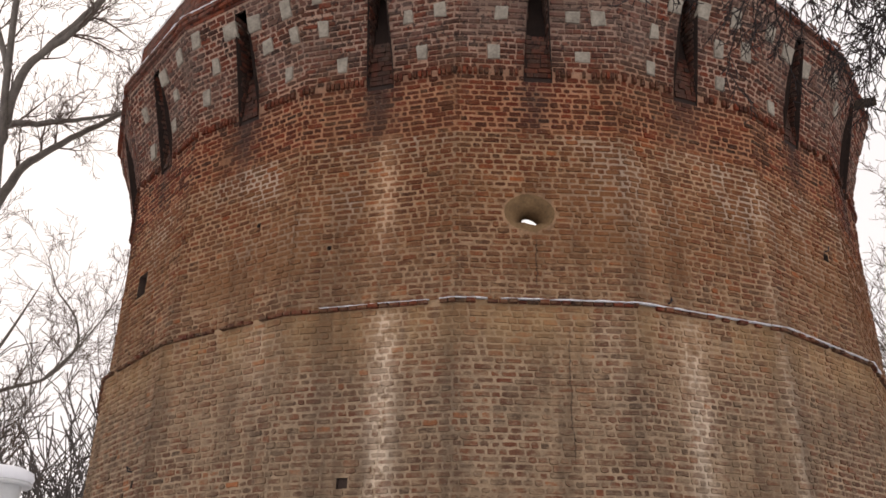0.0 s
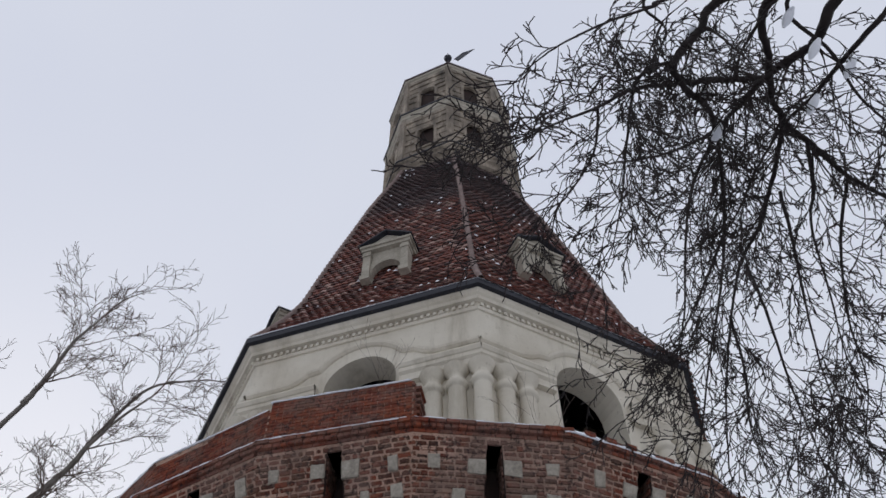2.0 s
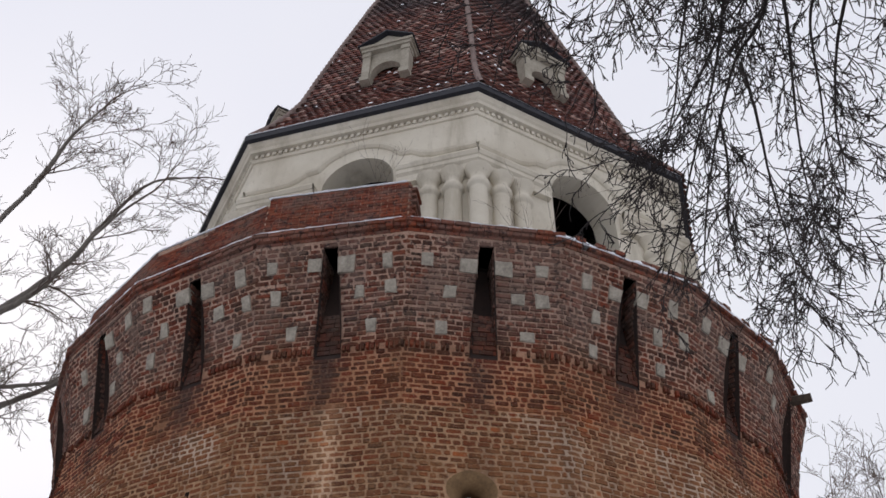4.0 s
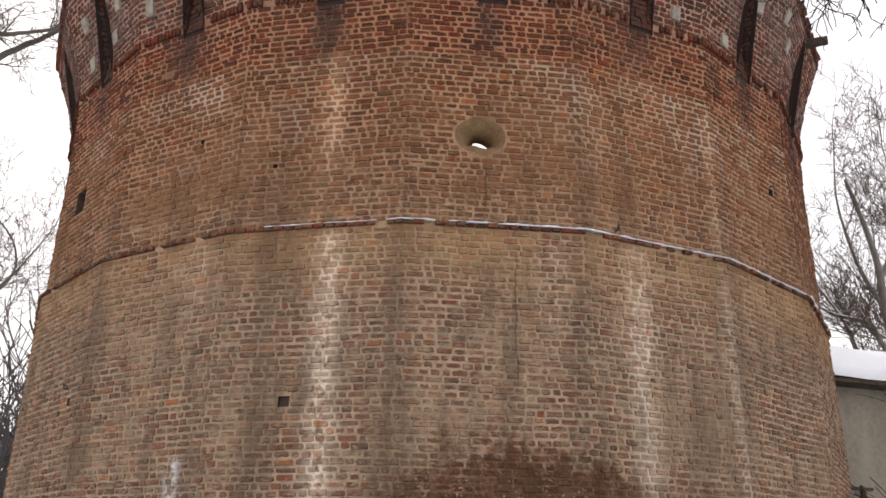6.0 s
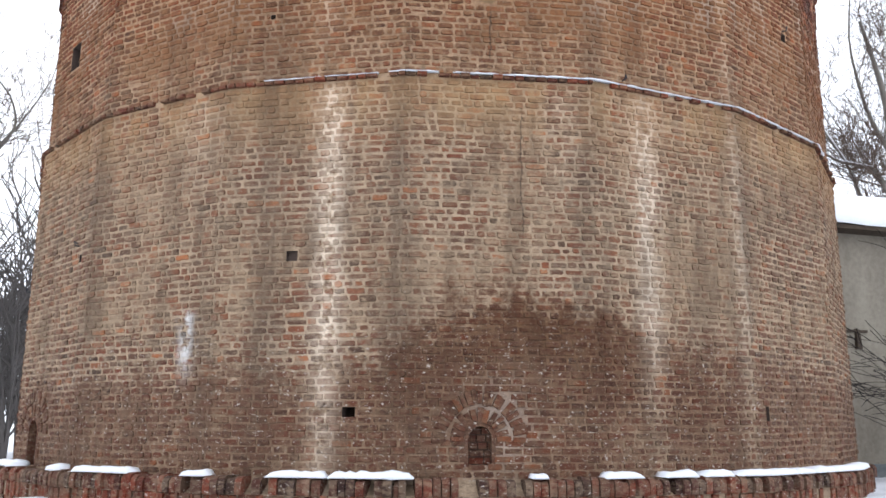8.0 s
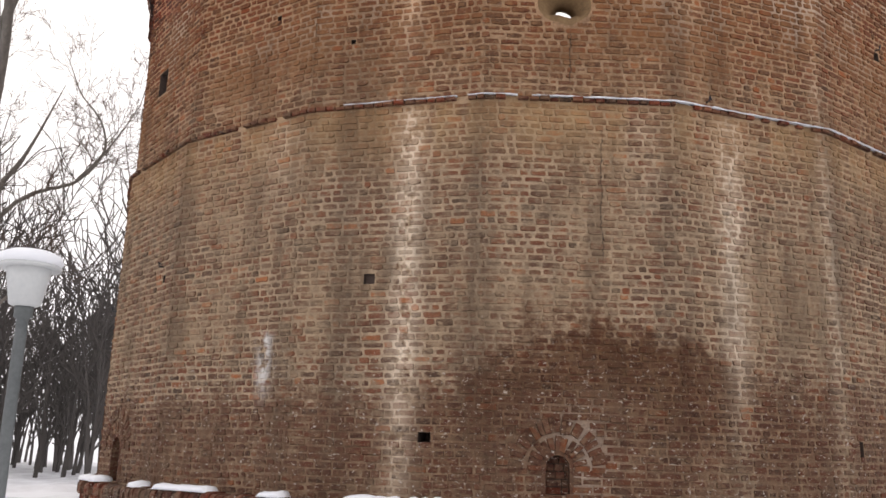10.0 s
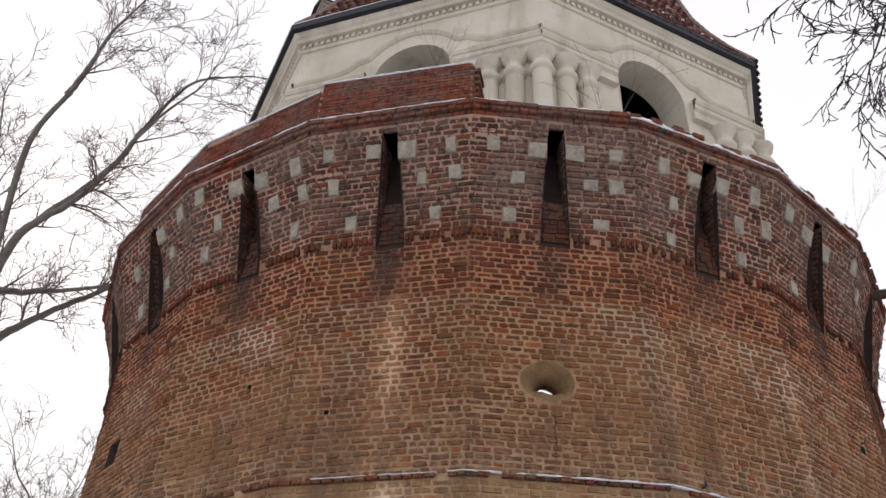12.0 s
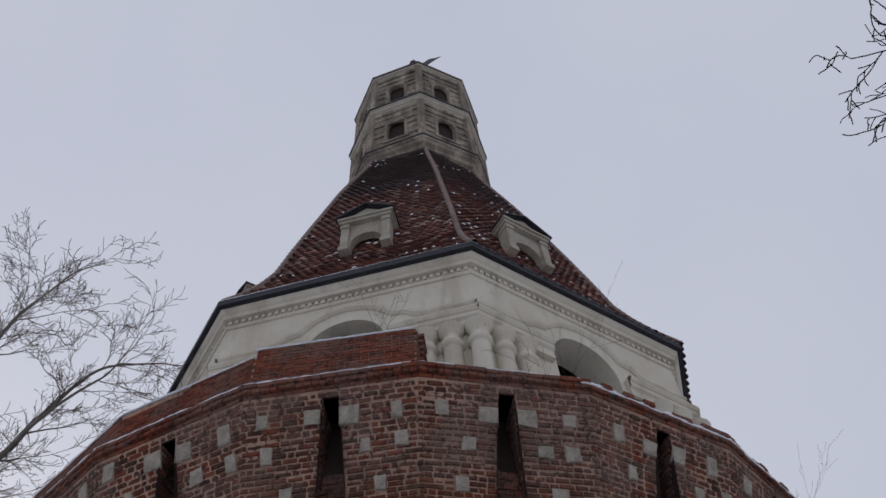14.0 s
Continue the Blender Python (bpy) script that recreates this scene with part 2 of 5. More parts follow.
OLD = [(0.0, (0.035, 0.019, 0.014)), (0.2, (0.15, 0.047, 0.025)), (0.45, (0.085, 0.04, 0.026)), (0.62, (0.19, 0.062, 0.03)), (0.8, (0.06, 0.038, 0.027)), (0.93, (0.13, 0.05, 0.03)), (1.0, (0.32, 0.115, 0.045))]
M_BRICK = brick_material("old_brick", OLD, 0.3, 0.42)
# dark old parapet brick, with the weak light up there painted in
M_TOPBRICK = brick_material("dimmed_parapet_brick", [(0.0, (0.014, 0.009, 0.009)), (0.2, (0.11, 0.025, 0.014)), (0.45, (0.03, 0.014, 0.012)), (0.6, (0.12, 0.028, 0.015)), (0.8, (0.18, 0.04, 0.02)), (1.0, (0.05, 0.028, 0.023))], 0.0)
M_MORTAR = brick_material("lime_mortar", [(0.0, (0.41, 0.305, 0.205)), (1.0, (0.41, 0.305, 0.205))], 0.3, 1.0, True)
M_TOPMORTAR = brick_material("grey_mortar", [(0.0, (0.43, 0.31, 0.25)), (1.0, (0.43, 0.31, 0.25))], 0.0)
M_NEWBRICK = brick_material("restored_brick", [(0.0, (0.08, 0.018, 0.011)), (0.5, (0.165, 0.034, 0.017)), (1.0, (0.22, 0.052, 0.023))], 0.0)

def plain(name, a, b, scale, rough=0.85, bump=0.3, size=30.0, stretch=None, metal=0.0, dist=0.01):
    m, nt, bs = material(name)
    p = place(nt)
    n = calc(nt, 'ADD', calc(nt, 'MULTIPLY', grain(nt, p, scale, 5, 0.6, stretch), 0.6), calc(nt, 'MULTIPLY', grain(nt, p, size, 4, 0.6), 0.4))
    plug(nt, bs.inputs["Base Color"], ramp(nt, n, [(0.3, a), (0.7, b)]))
    bs.inputs["Roughness"].default_value = rough
    bs.inputs["Metallic"].default_value = metal
    bs.inputs["Specular IOR Level"].default_value = 0.25
    relief(nt, bs, grain(nt, p, size, 5, 0.65), bump, dist)
    return m

M_STONE = plain("limestone", (0.15, 0.13, 0.105), (0.42, 0.38, 0.31), 6.0, 0.9, 0.5, 25.0)
M_CREAM = plain("cream_limewash", (0.22, 0.195, 0.15), (0.42, 0.385, 0.315), 2.0, 0.92, 0.4, 14.0)
M_NICHE = plain("ochre_plaster", (0.10, 0.06, 0.03), (0.24, 0.15, 0.075), 5.0, 0.95, 0.4)
M_DARK = plain("dark_masonry", (0.05, 0.035, 0.03), (0.10, 0.07, 0.055), 3.0, 0.95, 0.3)
# near-black lining that paints in the deep shade of slots and lantern inside
M_SLOT = plain("shade_black_lining", (0.018, 0.013, 0.012), (0.045, 0.028, 0.022), 3.0, 0.95, 0.3)
M_SNOW = plain("snow", (0.80, 0.82, 0.86), (0.88, 0.89, 0.91), 2.0, 0.7, 0.4, 14.0, dist=0.02)
M_TIN = plain("dark_painted_tin", (0.012, 0.013, 0.018), (0.03, 0.03, 0.038), 2.0, 0.5, 0.1)
M_WOOD = plain("weathered_timber", (0.04, 0.03, 0.022), (0.10, 0.075, 0.055), 6.0, 0.9, 0.4)
M_GREYWALL = plain("grey_plaster", (0.165, 0.14, 0.11), (0.32, 0.285, 0.225), 1.2, 0.95, 0.4, 9.0, (1, 1, 0.35))
M_BARK = plain("grey_bark", (0.10, 0.09, 0.08), (0.23, 0.205, 0.18), 6.0, 0.95, 0.6, 20.0, (1, 1, 0.3))
M_TWIG = plain("brown_twigs", (0.075, 0.055, 0.045), (0.15, 0.115, 0.095), 8.0, 0.95, 0.2)
M_BOUGH = plain("wet_dark_bark", (0.012, 0.009, 0.009), (0.035, 0.027, 0.025), 9.0, 0.8, 0.6, 40.0)
M_FAR = plain("distant_branches", (0.07, 0.062, 0.058), (0.13, 0.118, 0.11), 0.4, 1.0, 0.1)
M_LAMP = plain("white_enamel", (0.50, 0.52, 0.52), (0.62, 0.63, 0.62), 3.0, 0.4, 0.05)
M_POLE = plain("grey_paint", (0.10, 0.11, 0.11), (0.17, 0.18, 0.18), 6.0, 0.6, 0.1)

def whitewash():
    m, nt, b = material("whitewashed_plaster")
    p = place(nt)
    wide, fine = grain(nt, p, 0.7, 5, 0.6), grain(nt, p, 9.0, 6, 0.65)
    run = grain(nt, p, 1.6, 5, 0.65, (1, 1, 0.15))
    col = ramp(nt, wide, [(0.3, (0.50, 0.45, 0.36)), (0.7, (0.65, 0.605, 0.505))])
    col = blend(nt, calc(nt, 'MULTIPLY', span(nt, run, 0.5, 0.7), 0.55), col, (0.33, 0.29, 0.22))
    col = blend(nt, calc(nt, 'MULTIPLY', span(nt, fine, 0.6, 0.7), 0.4), col, (0.30, 0.25, 0.19))
    plug(nt, b.inputs["Base Color"], col)
    b.inputs["Roughness"].default_value = 0.9
    b.inputs["Specular IOR Level"].default_value = 0.2
    relief(nt, b, calc(nt, 'ADD', fine, calc(nt, 'MULTIPLY', wide, 2.0)), 0.5, 0.02)
    return m
M_WHITE = whitewash()

def stone_lantern():
    m, nt, b = material("grimy_limestone")
    p = place(nt)
    run = grain(nt, p, 1.5, 6, 0.7, (1, 1, 0.25))
    col = ramp(nt, run, [(0.3, (0.05, 0.042, 0.034)), (0.5, (0.20, 0.165, 0.125)), (0.7, (0.42, 0.36, 0.28))])
    col = blend(nt, calc(nt, 'MULTIPLY', span(nt, grain(nt, p, 4.0, 5), 0.5, 0.65), 0.5), col, (0.13, 0.105, 0.08))
    plug(nt, b.inputs["Base Color"], col)
    b.inputs["Roughness"].default_value = 0.95
    relief(nt, b, grain(nt, p, 12.0, 6, 0.7), 0.6, 0.02)
    return m
M_LANTERN = stone_lantern()

def tile_material():
    m, nt, b = material("clay_roof_tile")
    p = place(nt)
    sep = nt.nodes.new("ShaderNodeSeparateXYZ")
    nt.links.new(p, sep.inputs[0])
    col = ramp(nt, chance(nt), [(0.0, (0.05, 0.02, 0.017)), (0.35, (0.13, 0.04, 0.028)), (0.7, (0.19, 0.062, 0.04)), (0.82, (0.09, 0.04, 0.03)), (1.0, (0.42, 0.27, 0.22))])
    wide = grain(nt, p, 0.55, 5, 0.65)
    old = span(nt, calc(nt, 'ADD', sep.outputs[2], calc(nt, 'MULTIPLY', calc(nt, 'SUBTRACT', wide, 0.5), 9.0)), 25.0, 29.5)
    col = blend(nt, calc(nt, 'MULTIPLY', old, 0.8), col, (0.035, 0.028, 0.03))
    lich = span(nt, grain(nt, p, 5.0, 5, 0.7), 0.52, 0.7)
    col = blend(nt, calc(nt, 'MULTIPLY', lich, 0.55), col, (0.12, 0.085, 0.075))
    plug(nt, b.inputs["Base Color"], col)
    b.inputs["Roughness"].default_value = 0.75
    relief(nt, b, grain(nt, p, 25.0, 5), 0.3, 0.01)
    return m
M_TILE = tile_material()
M_RIDGE = plain("mortared_ridge", (0.12, 0.085, 0.075), (0.29, 0.22, 0.195), 3.0, 0.9, 0.4)

def ground_material():
    m, nt, b = material("trodden_snow")
    p = place(nt)
    n = grain(nt, p, 0.5, 6, 0.6)
    col = ramp(nt, n, [(0.3, (0.46, 0.46, 0.48)), (0.6, (0.78, 0.79, 0.82))])
    plug(nt, b.inputs["Base Color"], col)
    b.inputs["Roughness"].default_value = 0.75
    relief(nt, b, grain(nt, p, 3.0, 6, 0.65), 0.6, 0.05)
    return m
M_GROUND = ground_material()

# ---- building helpers ----
def mesh_from(name, verts, faces, mat, smooth=False):
    me = bpy.data.meshes.new(name)
    me.from_pydata([tuple(v) for v in verts], [], faces)
    me.materials.append(mat)
    if smooth:
        me.polygons.foreach_set("use_smooth", [True] * len(me.polygons))
    me.update()
    return me

def piece(name, verts, faces, mat, parent=None, label="", smooth=False):
    ob = new(name, mesh_from(name, verts, faces, mat, smooth))
    if parent:
        ob.parent = parent
    if label:
        tagged(ob, label)
    return ob

def thing(name, label, category, group="", kind="", at=(0, 0, 0)):
    ob = new(name)
    ob.location = at
    return tagged(ob, label, category, group, kind)

class Soup:
    def __init__(self):
        self.v, self.f = [], []
    def add(self, verts, faces):
        k = len(self.v)
        self.v += verts
        self.f += [tuple(i + k for i in f) for f in faces]
    def box(self, o, ex, ey, ez, x0, x1, y0, y1, z0, z1, taper=0.0):
        c = []
        for z in (z0, z1):
            for x, y in ((x0, y0), (x1, y0), (x1, y1), (x0, y1)):
                c.append(o + ex * x + ey * y + ez * z)
        self.add(c, [(0, 3, 2, 1), (4, 5, 6, 7), (0, 1, 5, 4), (1, 2, 6, 5), (2, 3, 7, 6), (3, 0, 4, 7)])
    def put(self, name, mat, parent=None, label="", smooth=False, stuff=False):
        ob = piece(name, self.v, self.f, mat, parent, label, smooth)
        return tagged(ob, kind="stuff") if stuff else ob

def polar(r, deg, z):
    a = radians(deg)
    return Vector((r * math.cos(a), r * math.sin(a), z))

UP = Vector((0, 0, 1))
def axes(deg):
    """Outward normal and sideways direction of a wall face that looks towards that heading."""
    a = radians(deg)
    return Vector((math.cos(a), math.sin(a), 0)), Vector((-math.sin(a), math.cos(a), 0))

def lathe(sides, first, profile, a0=0, a1=None, wobble=0.0):
    """A many-sided ring or shell: profile is a closed or open row of (vertex radius, height)."""
    s = Soup()
    n = sides if a1 is None else a1 - a0
    cols = sides if a1 is None else n + 1
    for i in range(cols):
        for r, z in profile:
            s.v.append(polar(r + random.uniform(-wobble, wobble), first + 360.0 / sides * (a0 + i), z + random.uniform(-wobble, wobble)))
    k = len(profile)
    for i in range(n):
        j = (i + 1) % cols
        for q in range(k - 1):
            s.f.append((i * k + q, j * k + q, j * k + q + 1, i * k + q + 1))
    return s

def tube(s, pts, radii, sides=5):
    """A bent, tapering tube through pts."""
    k0 = len(s.v)
    n = len(pts)
    side = None
    for i, p in enumerate(pts):
        d = (pts[min(i + 1, n - 1)] - pts[max(i - 1, 0)])
        d = d.normalized() if d.length > 1e-6 else Vector((0, 0, 1))
        if side is None:
            side = d.orthogonal().normalized()
        side = (side - d * side.dot(d))
        side = side.normalized() if side.length > 1e-6 else d.orthogonal().normalized()
        up = d.cross(side)
        for q in range(sides):
            a = 2 * math.pi * q / sides
            s.v.append(p + (side * math.cos(a) + up * math.sin(a)) * radii[i])
    for i in range(n - 1):
        for q in range(sides):
            a, b = k0 + i * sides + q, k0 + i * sides + (q + 1) % sides
            s.f.append((a, b, b + sides, a + sides))

def arch_panel(s, o, n, t, half, hole, spring, zb, zt, thick, steps=12):
    """A wall panel centred on o, face along t, with a round-headed opening right through it."""
    def P(u, z, d):
        return o + t * u - n * d + UP * z
    arc = [(-hole * math.cos(math.pi * i / steps), spring + hole * math.sin(math.pi * i / steps)) for i in range(steps + 1)]
    for d, flip in ((0.0, False), (thick, True)):
        quads = [[(-half, zb), (-hole, zb), (-hole, spring), (-half, spring)], [(hole, zb), (half, zb), (half, spring), (hole, spring)],
                 [(-half, spring), (-hole, spring), (-hole, zt), (-half, zt)], [(hole, spring), (half, spring), (half, zt), (hole, zt)]]
        for (u0, z0), (u1, z1) in zip(arc, arc[1:]):
            quads.append([(u0, z0), (u1, z1), (u1, zt), (u0, zt)])
        for q in quads:
            v = [P(u, z, d) for u, z in q]
            s.add(v[::-1] if flip else v, [(0, 1, 2, 3)])
    rim = [(-hole, zb)] + arc + [(hole, zb)]
    for (u0, z0), (u1, z1) in zip(rim, rim[1:]):
        s.add([P(u0, z0, 0), P(u0, z0, thick), P(u1, z1, thick), P(u1, z1, 0)], [(0, 1, 2, 3)])


# ---- ground ----
def ground_height(x, y):
    r = math.hypot(x, y)
    h = 0.55 * max(0.0, min(1.0, (19.0 - r) / 8.0))
    h += 0.12 * (noise.noise(Vector((x * 0.35, y * 0.35, 0))) + 0.5 * noise.noise(Vector((x * 1.3, y * 1.3, 4))))
    if r < 12:
        h += 0.18 * max(0.0, noise.noise(Vector((x * 0.9, y * 0.9, 9))))
    return h - 0.05

def build_ground():
    c = [-2500, -900, -300, -120, -70]
    c += [-50 + i * 2.0 for i in range(13)] + [-24 + i * 0.6 for i in range(81)] + [26 + i * 2.0 for i in range(13)] + [70, 120, 300, 900, 2500]
    n = len(c)
    v = [(x, y, ground_height(x, y) if max(abs(x), abs(y)) < 60 else 0.0) for y in c for x in c]
    f = [(j * n + i, j * n + i + 1, (j + 1) * n + i + 1, (j + 1) * n + i) for j in range(n - 1) for i in range(n - 1)]
    ob = piece("ground", v, f, M_GROUND, smooth=True)
    tagged(ob, "uneven trodden snow round the tower foot", "ground", kind="structure")
build_ground()

# ---- the tower ----
SIDES, V0 = 20, -92.9
STEP = 360.0 / SIDES
COS = math.cos(radians(STEP / 2))
TAN = math.tan(radians(STEP / 2))
Z_LEDGE, Z_PLINTH, Z_TOP = 6.33, 0.96, 12.28
COURSE = 0.0965
tower = thing("tower", "old brick fortress tower, white upper tier, tiled tent roof", "tower")

FLARE = ((9.3, 8.131), (10.1, 8.165), (10.7, 8.23), (11.4, 8.41), (12.0, 8.65), (12.4, 8.77))
def wall_line(z):
    """Distance from the axis to the middle of a wall face at height z."""
    if z <= Z_LEDGE:
        return 8.20 + 0.005 * (Z_LEDGE - z)
    if z <= 9.3:
        return 8.14 - 0.003 * (z - Z_LEDGE)
    for (z0, d0), (z1, d1) in zip(FLARE, FLARE[1:]):
        if z <= z1:
            return d0 + (d1 - d0) * (z - z0) / (z1 - z0)
    return FLARE[-1][1]

def facet_heading(k):
    return V0 + STEP / 2 + STEP * k

def heading_to_facet(deg, z):
    k = math.floor((deg - V0) / STEP) 
    d = radians(deg - facet_heading(k))
    return k % SIDES, wall_line(z) * math.tan(d)

# openings: facet -> (u0, u1, z0, z1, back distance from axis, or None for a shaft right through)
HOLES = {k: [(-0.18, 0.18, 10.1, 12.15, 8.02)] for k in range(SIDES)}
def opening(deg, z, w, h, depth):
    k, u = heading_to_facet(deg, z)
    HOLES[k].append((u - w / 2, u + w / 2, z - h / 2, z + h / 2, wall_line(z) - depth if depth else None))
opening(-97.7, 1.76, 0.17, 0.13, 0.35)
opening(-131.9, 4.12, 0.10, 0.12, 0.25)
opening(-43.8, 8.1, 0.16, 0.15, 0.3)
opening(-86.0, 1.36, 0.34, 0.50, 0.16)
opening(-141.3, 1.33, 0.42, 0.72, 0.35)
opening(-140.6, 7.87, 0.40, 0.45, 0.4)
opening(-54.7, 1.78, 0.10, 0.22, 0.2)
opening(-85.3, 7.76, 0.80, 0.66, None)
opening(-103.6, 3.82, 0.16, 0.14, 0.08)
opening(-106.8, 7.35, 0.07, 0.07, 0.1)
opening(-110.8, 8.2, 0.07, 0.07, 0.1)
opening(-116.5, 8.0, 0.08, 0.09, 0.1)

drum = piece("drum_wall", *(lambda s: (s.v, s.f))(Soup()), M_MORTAR, tower, "brown weathered brick drum with pale lime runs and dark damp foot")
parapet = piece("parapet", *(lambda s: (s.v, s.f))(Soup()), M_MORTAR, tower, "flared brick parapet with tall slots and pale stone blocks")

def slot_half(z):
    """Half the width of a parapet slot, which widens downwards."""
    return 0.245 - 0.115 * (z - 9.9) / 2.25

CHEEKS, INFILL = Soup(), Soup()
def facet_core(s, k, zlo, zhi, pits):
    n, t = axes(facet_heading(k))
    holes = [h for h in HOLES[k] if h[2] >= zlo - 0.6 and h[3] <= zhi + 0.01]
    zs = sorted({zlo, zhi, *[z for z in (Z_LEDGE, Z_LEDGE + 0.001, 9.3, 10.1, 10.7, 11.4, 12.0) if zlo < z < zhi], *[z for h in holes for z in h[2:4] if zlo < z < zhi]})
    us = sorted({u for h in holes for u in h[:2]})
    def cuts(z):
        return [-slot_half(z), slot_half(z)] if zlo > 9.0 else us
    back = 0.015
    def P(u, z, d=None):
        return n * ((wall_line(z) - back) if d is None else d) + t * u + UP * z
    for z0, z1 in zip(zs, zs[1:]):
        zm = (z0 + z1) / 2
        row0 = [-(wall_line(z0) - back) * TAN] + cuts(z0) + [(wall_line(z0) - back) * TAN]
        row1 = [-(wall_line(z1) - back) * TAN] + cuts(z1) + [(wall_line(z1) - back) * TAN]
        for i in range(len(row0) - 1):
            um = (row0[i] + row0[i + 1]) / 2
            if any(h[0] < um < h[1] and h[2] < zm < h[3] for h in holes):
                continue
            s.add([P(row0[i], z0), P(row0[i + 1], z0), P(row1[i + 1], z1), P(row1[i], z1)], [(0, 1, 2, 3)])
    for u0, u1, z0, z1, d in holes:
        if d is None:
            continue
        f = [P(u0, z0), P(u1, z0), P(u1, z1), P(u0, z1)]
        b = [P(u0, z0, d), P(u1, z0, d), P(u1, z1, d), P(u0, z1, d)]
        if z1 > 12.0:
            lo, hi = slot_half(z0), slot_half(z1)
            f = [P(-lo, z0), P(lo, z0), P(hi, z1), P(-hi, z1)]
            b = [P(-lo, z0, wall_line(z0) - 0.04), P(lo, z0, wall_line(z0) - 0.04), P(hi, z1, d), P(-hi, z1, d)]
        pits.append(Soup())
        pits[-1].add(f + b, [(4, 5, 6, 7), (0, 1, 5, 4), (1, 2, 6, 5), (2, 3, 7, 6), (3, 0, 4, 7)])
        if z0 < 1.4 and u1 - u0 > 0.3:
            z = z0 + 0.01
            while z < z1:
                u = u0 + random.uniform(0.0, 0.05)
                while u < u1 - 0.02:
                    w = min(random.choice((0.12, 0.2)), u1 - u)
                    INFILL.box(Vector((0, 0, 0)), t, n, UP, u, u + w - 0.012, d - 0.01, d + random.uniform(0.02, 0.05), z, min(z1, z + 0.08))
                    u += w
                z += 0.093
        if z1 > 12.0:
            z = z0 + 0.1
            while z < z1 - 0.08:
                u0, u1 = -slot_half(z), slot_half(z)
                deep = d + (wall_line(z0) - 0.04 - d) * (z1 - z) / (z1 - z0)
                if z < z0 + 0.45 * (z1 - z0):
                    u = u0 + random.uniform(0.0, 0.06)
                    while u < u1 - 0.02:
                        w = min(random.choice((0.12, 0.22)), u1 - u)
                        CHEEKS.box(Vector((0, 0, 0)), t, n, UP, u + 0.004, u + w - 0.01, deep - 0.03, deep + random.uniform(0.01, 0.04), z + random.uniform(0.003, 0.012), z + COURSE - random.uniform(0.003, 0.012))
                        u += w
                for u, side in ((u0, 1), (u1, -1)):
                    y = wall_line(z) - 0.02 + random.uniform(-0.03, 0.01)
                    while y > deep + 0.03:
                        y2 = max(deep, y - random.choice((0.13, 0.24)))
                        q = random.uniform(0.006, 0.03)
                        CHEEKS.box(Vector((0, 0, 0)), t, n, UP, min(u, u + side * q), max(u, u + side * q), y2 + 0.012, y, z + random.uniform(0.005, 0.015), z + COURSE - random.uniform(0.005, 0.015))
                        y = y2
                z += COURSE

def fill_mesh(ob, s, mat):
    old = ob.data
    ob.data = mesh_from(ob.name, s.v, s.f, mat)
    bm = bmesh.new()
    bm.from_mesh(ob.data)
    bmesh.ops.remove_doubles(bm, verts=bm.verts, dist=0.0004)
    bm.to_mesh(ob.data)
    bm.free()
    bpy.data.meshes.remove(old)

s_d, s_p, pits_d, pits_p = Soup(), Soup(), [], []
for k in range(SIDES):
    facet_core(s_d, k, 0.2, 9.15, pits_d)
    facet_core(s_p, k, 9.15, Z_TOP, pits_p)
for pit in pits_d:
    pit.put("putlog_hole", M_DARK, drum)
# slot linings carry the shade of a deeper recess in their colour
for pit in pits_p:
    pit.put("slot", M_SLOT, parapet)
tagged(INFILL.put("infill_bricks", M_TOPBRICK, drum), kind="stuff")
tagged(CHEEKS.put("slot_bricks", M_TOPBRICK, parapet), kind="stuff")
fill_mesh(drum, s_d, M_MORTAR)
fill_mesh(parapet, s_p, M_TOPMORTAR)

# inner shell, walkway
def inner_shell():
    s = Soup()
    k_hole, u_hole = heading_to_facet(-85.3, 7.76)
    for k in range(SIDES):
        n, t = axes(facet_heading(k))
        w = 7.0 * TAN
        def P(u, z):
            return n * 7.0 + t * u + UP * z
        if k != k_hole:
            s.add([P(w, 0.2), P(-w, 0.2), P(-w, 11.9), P(w, 11.9)], [(0, 1, 2, 3)])
        else:
            u0, u1, z0, z1 = u_hole - 0.30, u_hole + 0.30, 7.85, 8.75
            for a, b, c, d in ((-w, u0, 0.2, 11.9), (u1, w, 0.2, 11.9), (u0, u1, 0.2, z0), (u0, u1, z1, 11.9)):
                s.add([P(b, c), P(a, c), P(a, d), P(b, d)], [(0, 1, 2, 3)])
    for i in range(SIDES):
        a, b = V0 + STEP * i, V0 + STEP * (i + 1)
        s.add([polar(7.0 / COS, a, 11.9), polar(7.98 / COS, a, 11.9), polar(7.98 / COS, b, 11.9), polar(7.0 / COS, b, 11.9)], [(0, 1, 2, 3)])
        s.add([polar(7.98 / COS, a, 11.9), polar(7.98 / COS, a, Z_TOP), polar(7.98 / COS, b, Z_TOP), polar(7.98 / COS, b, 11.9)], [(0, 1, 2, 3)])
        s.add([polar(7.98 / COS, a, Z_TOP), polar(8.7 / COS, a, Z_TOP), polar(8.7 / COS, b, Z_TOP), polar(7.98 / COS, b, Z_TOP)], [(0, 1, 2, 3)])
    s.put("inner_wall", M_DARK, tower, "dark brick inside of the hollow drum")
inner_shell()

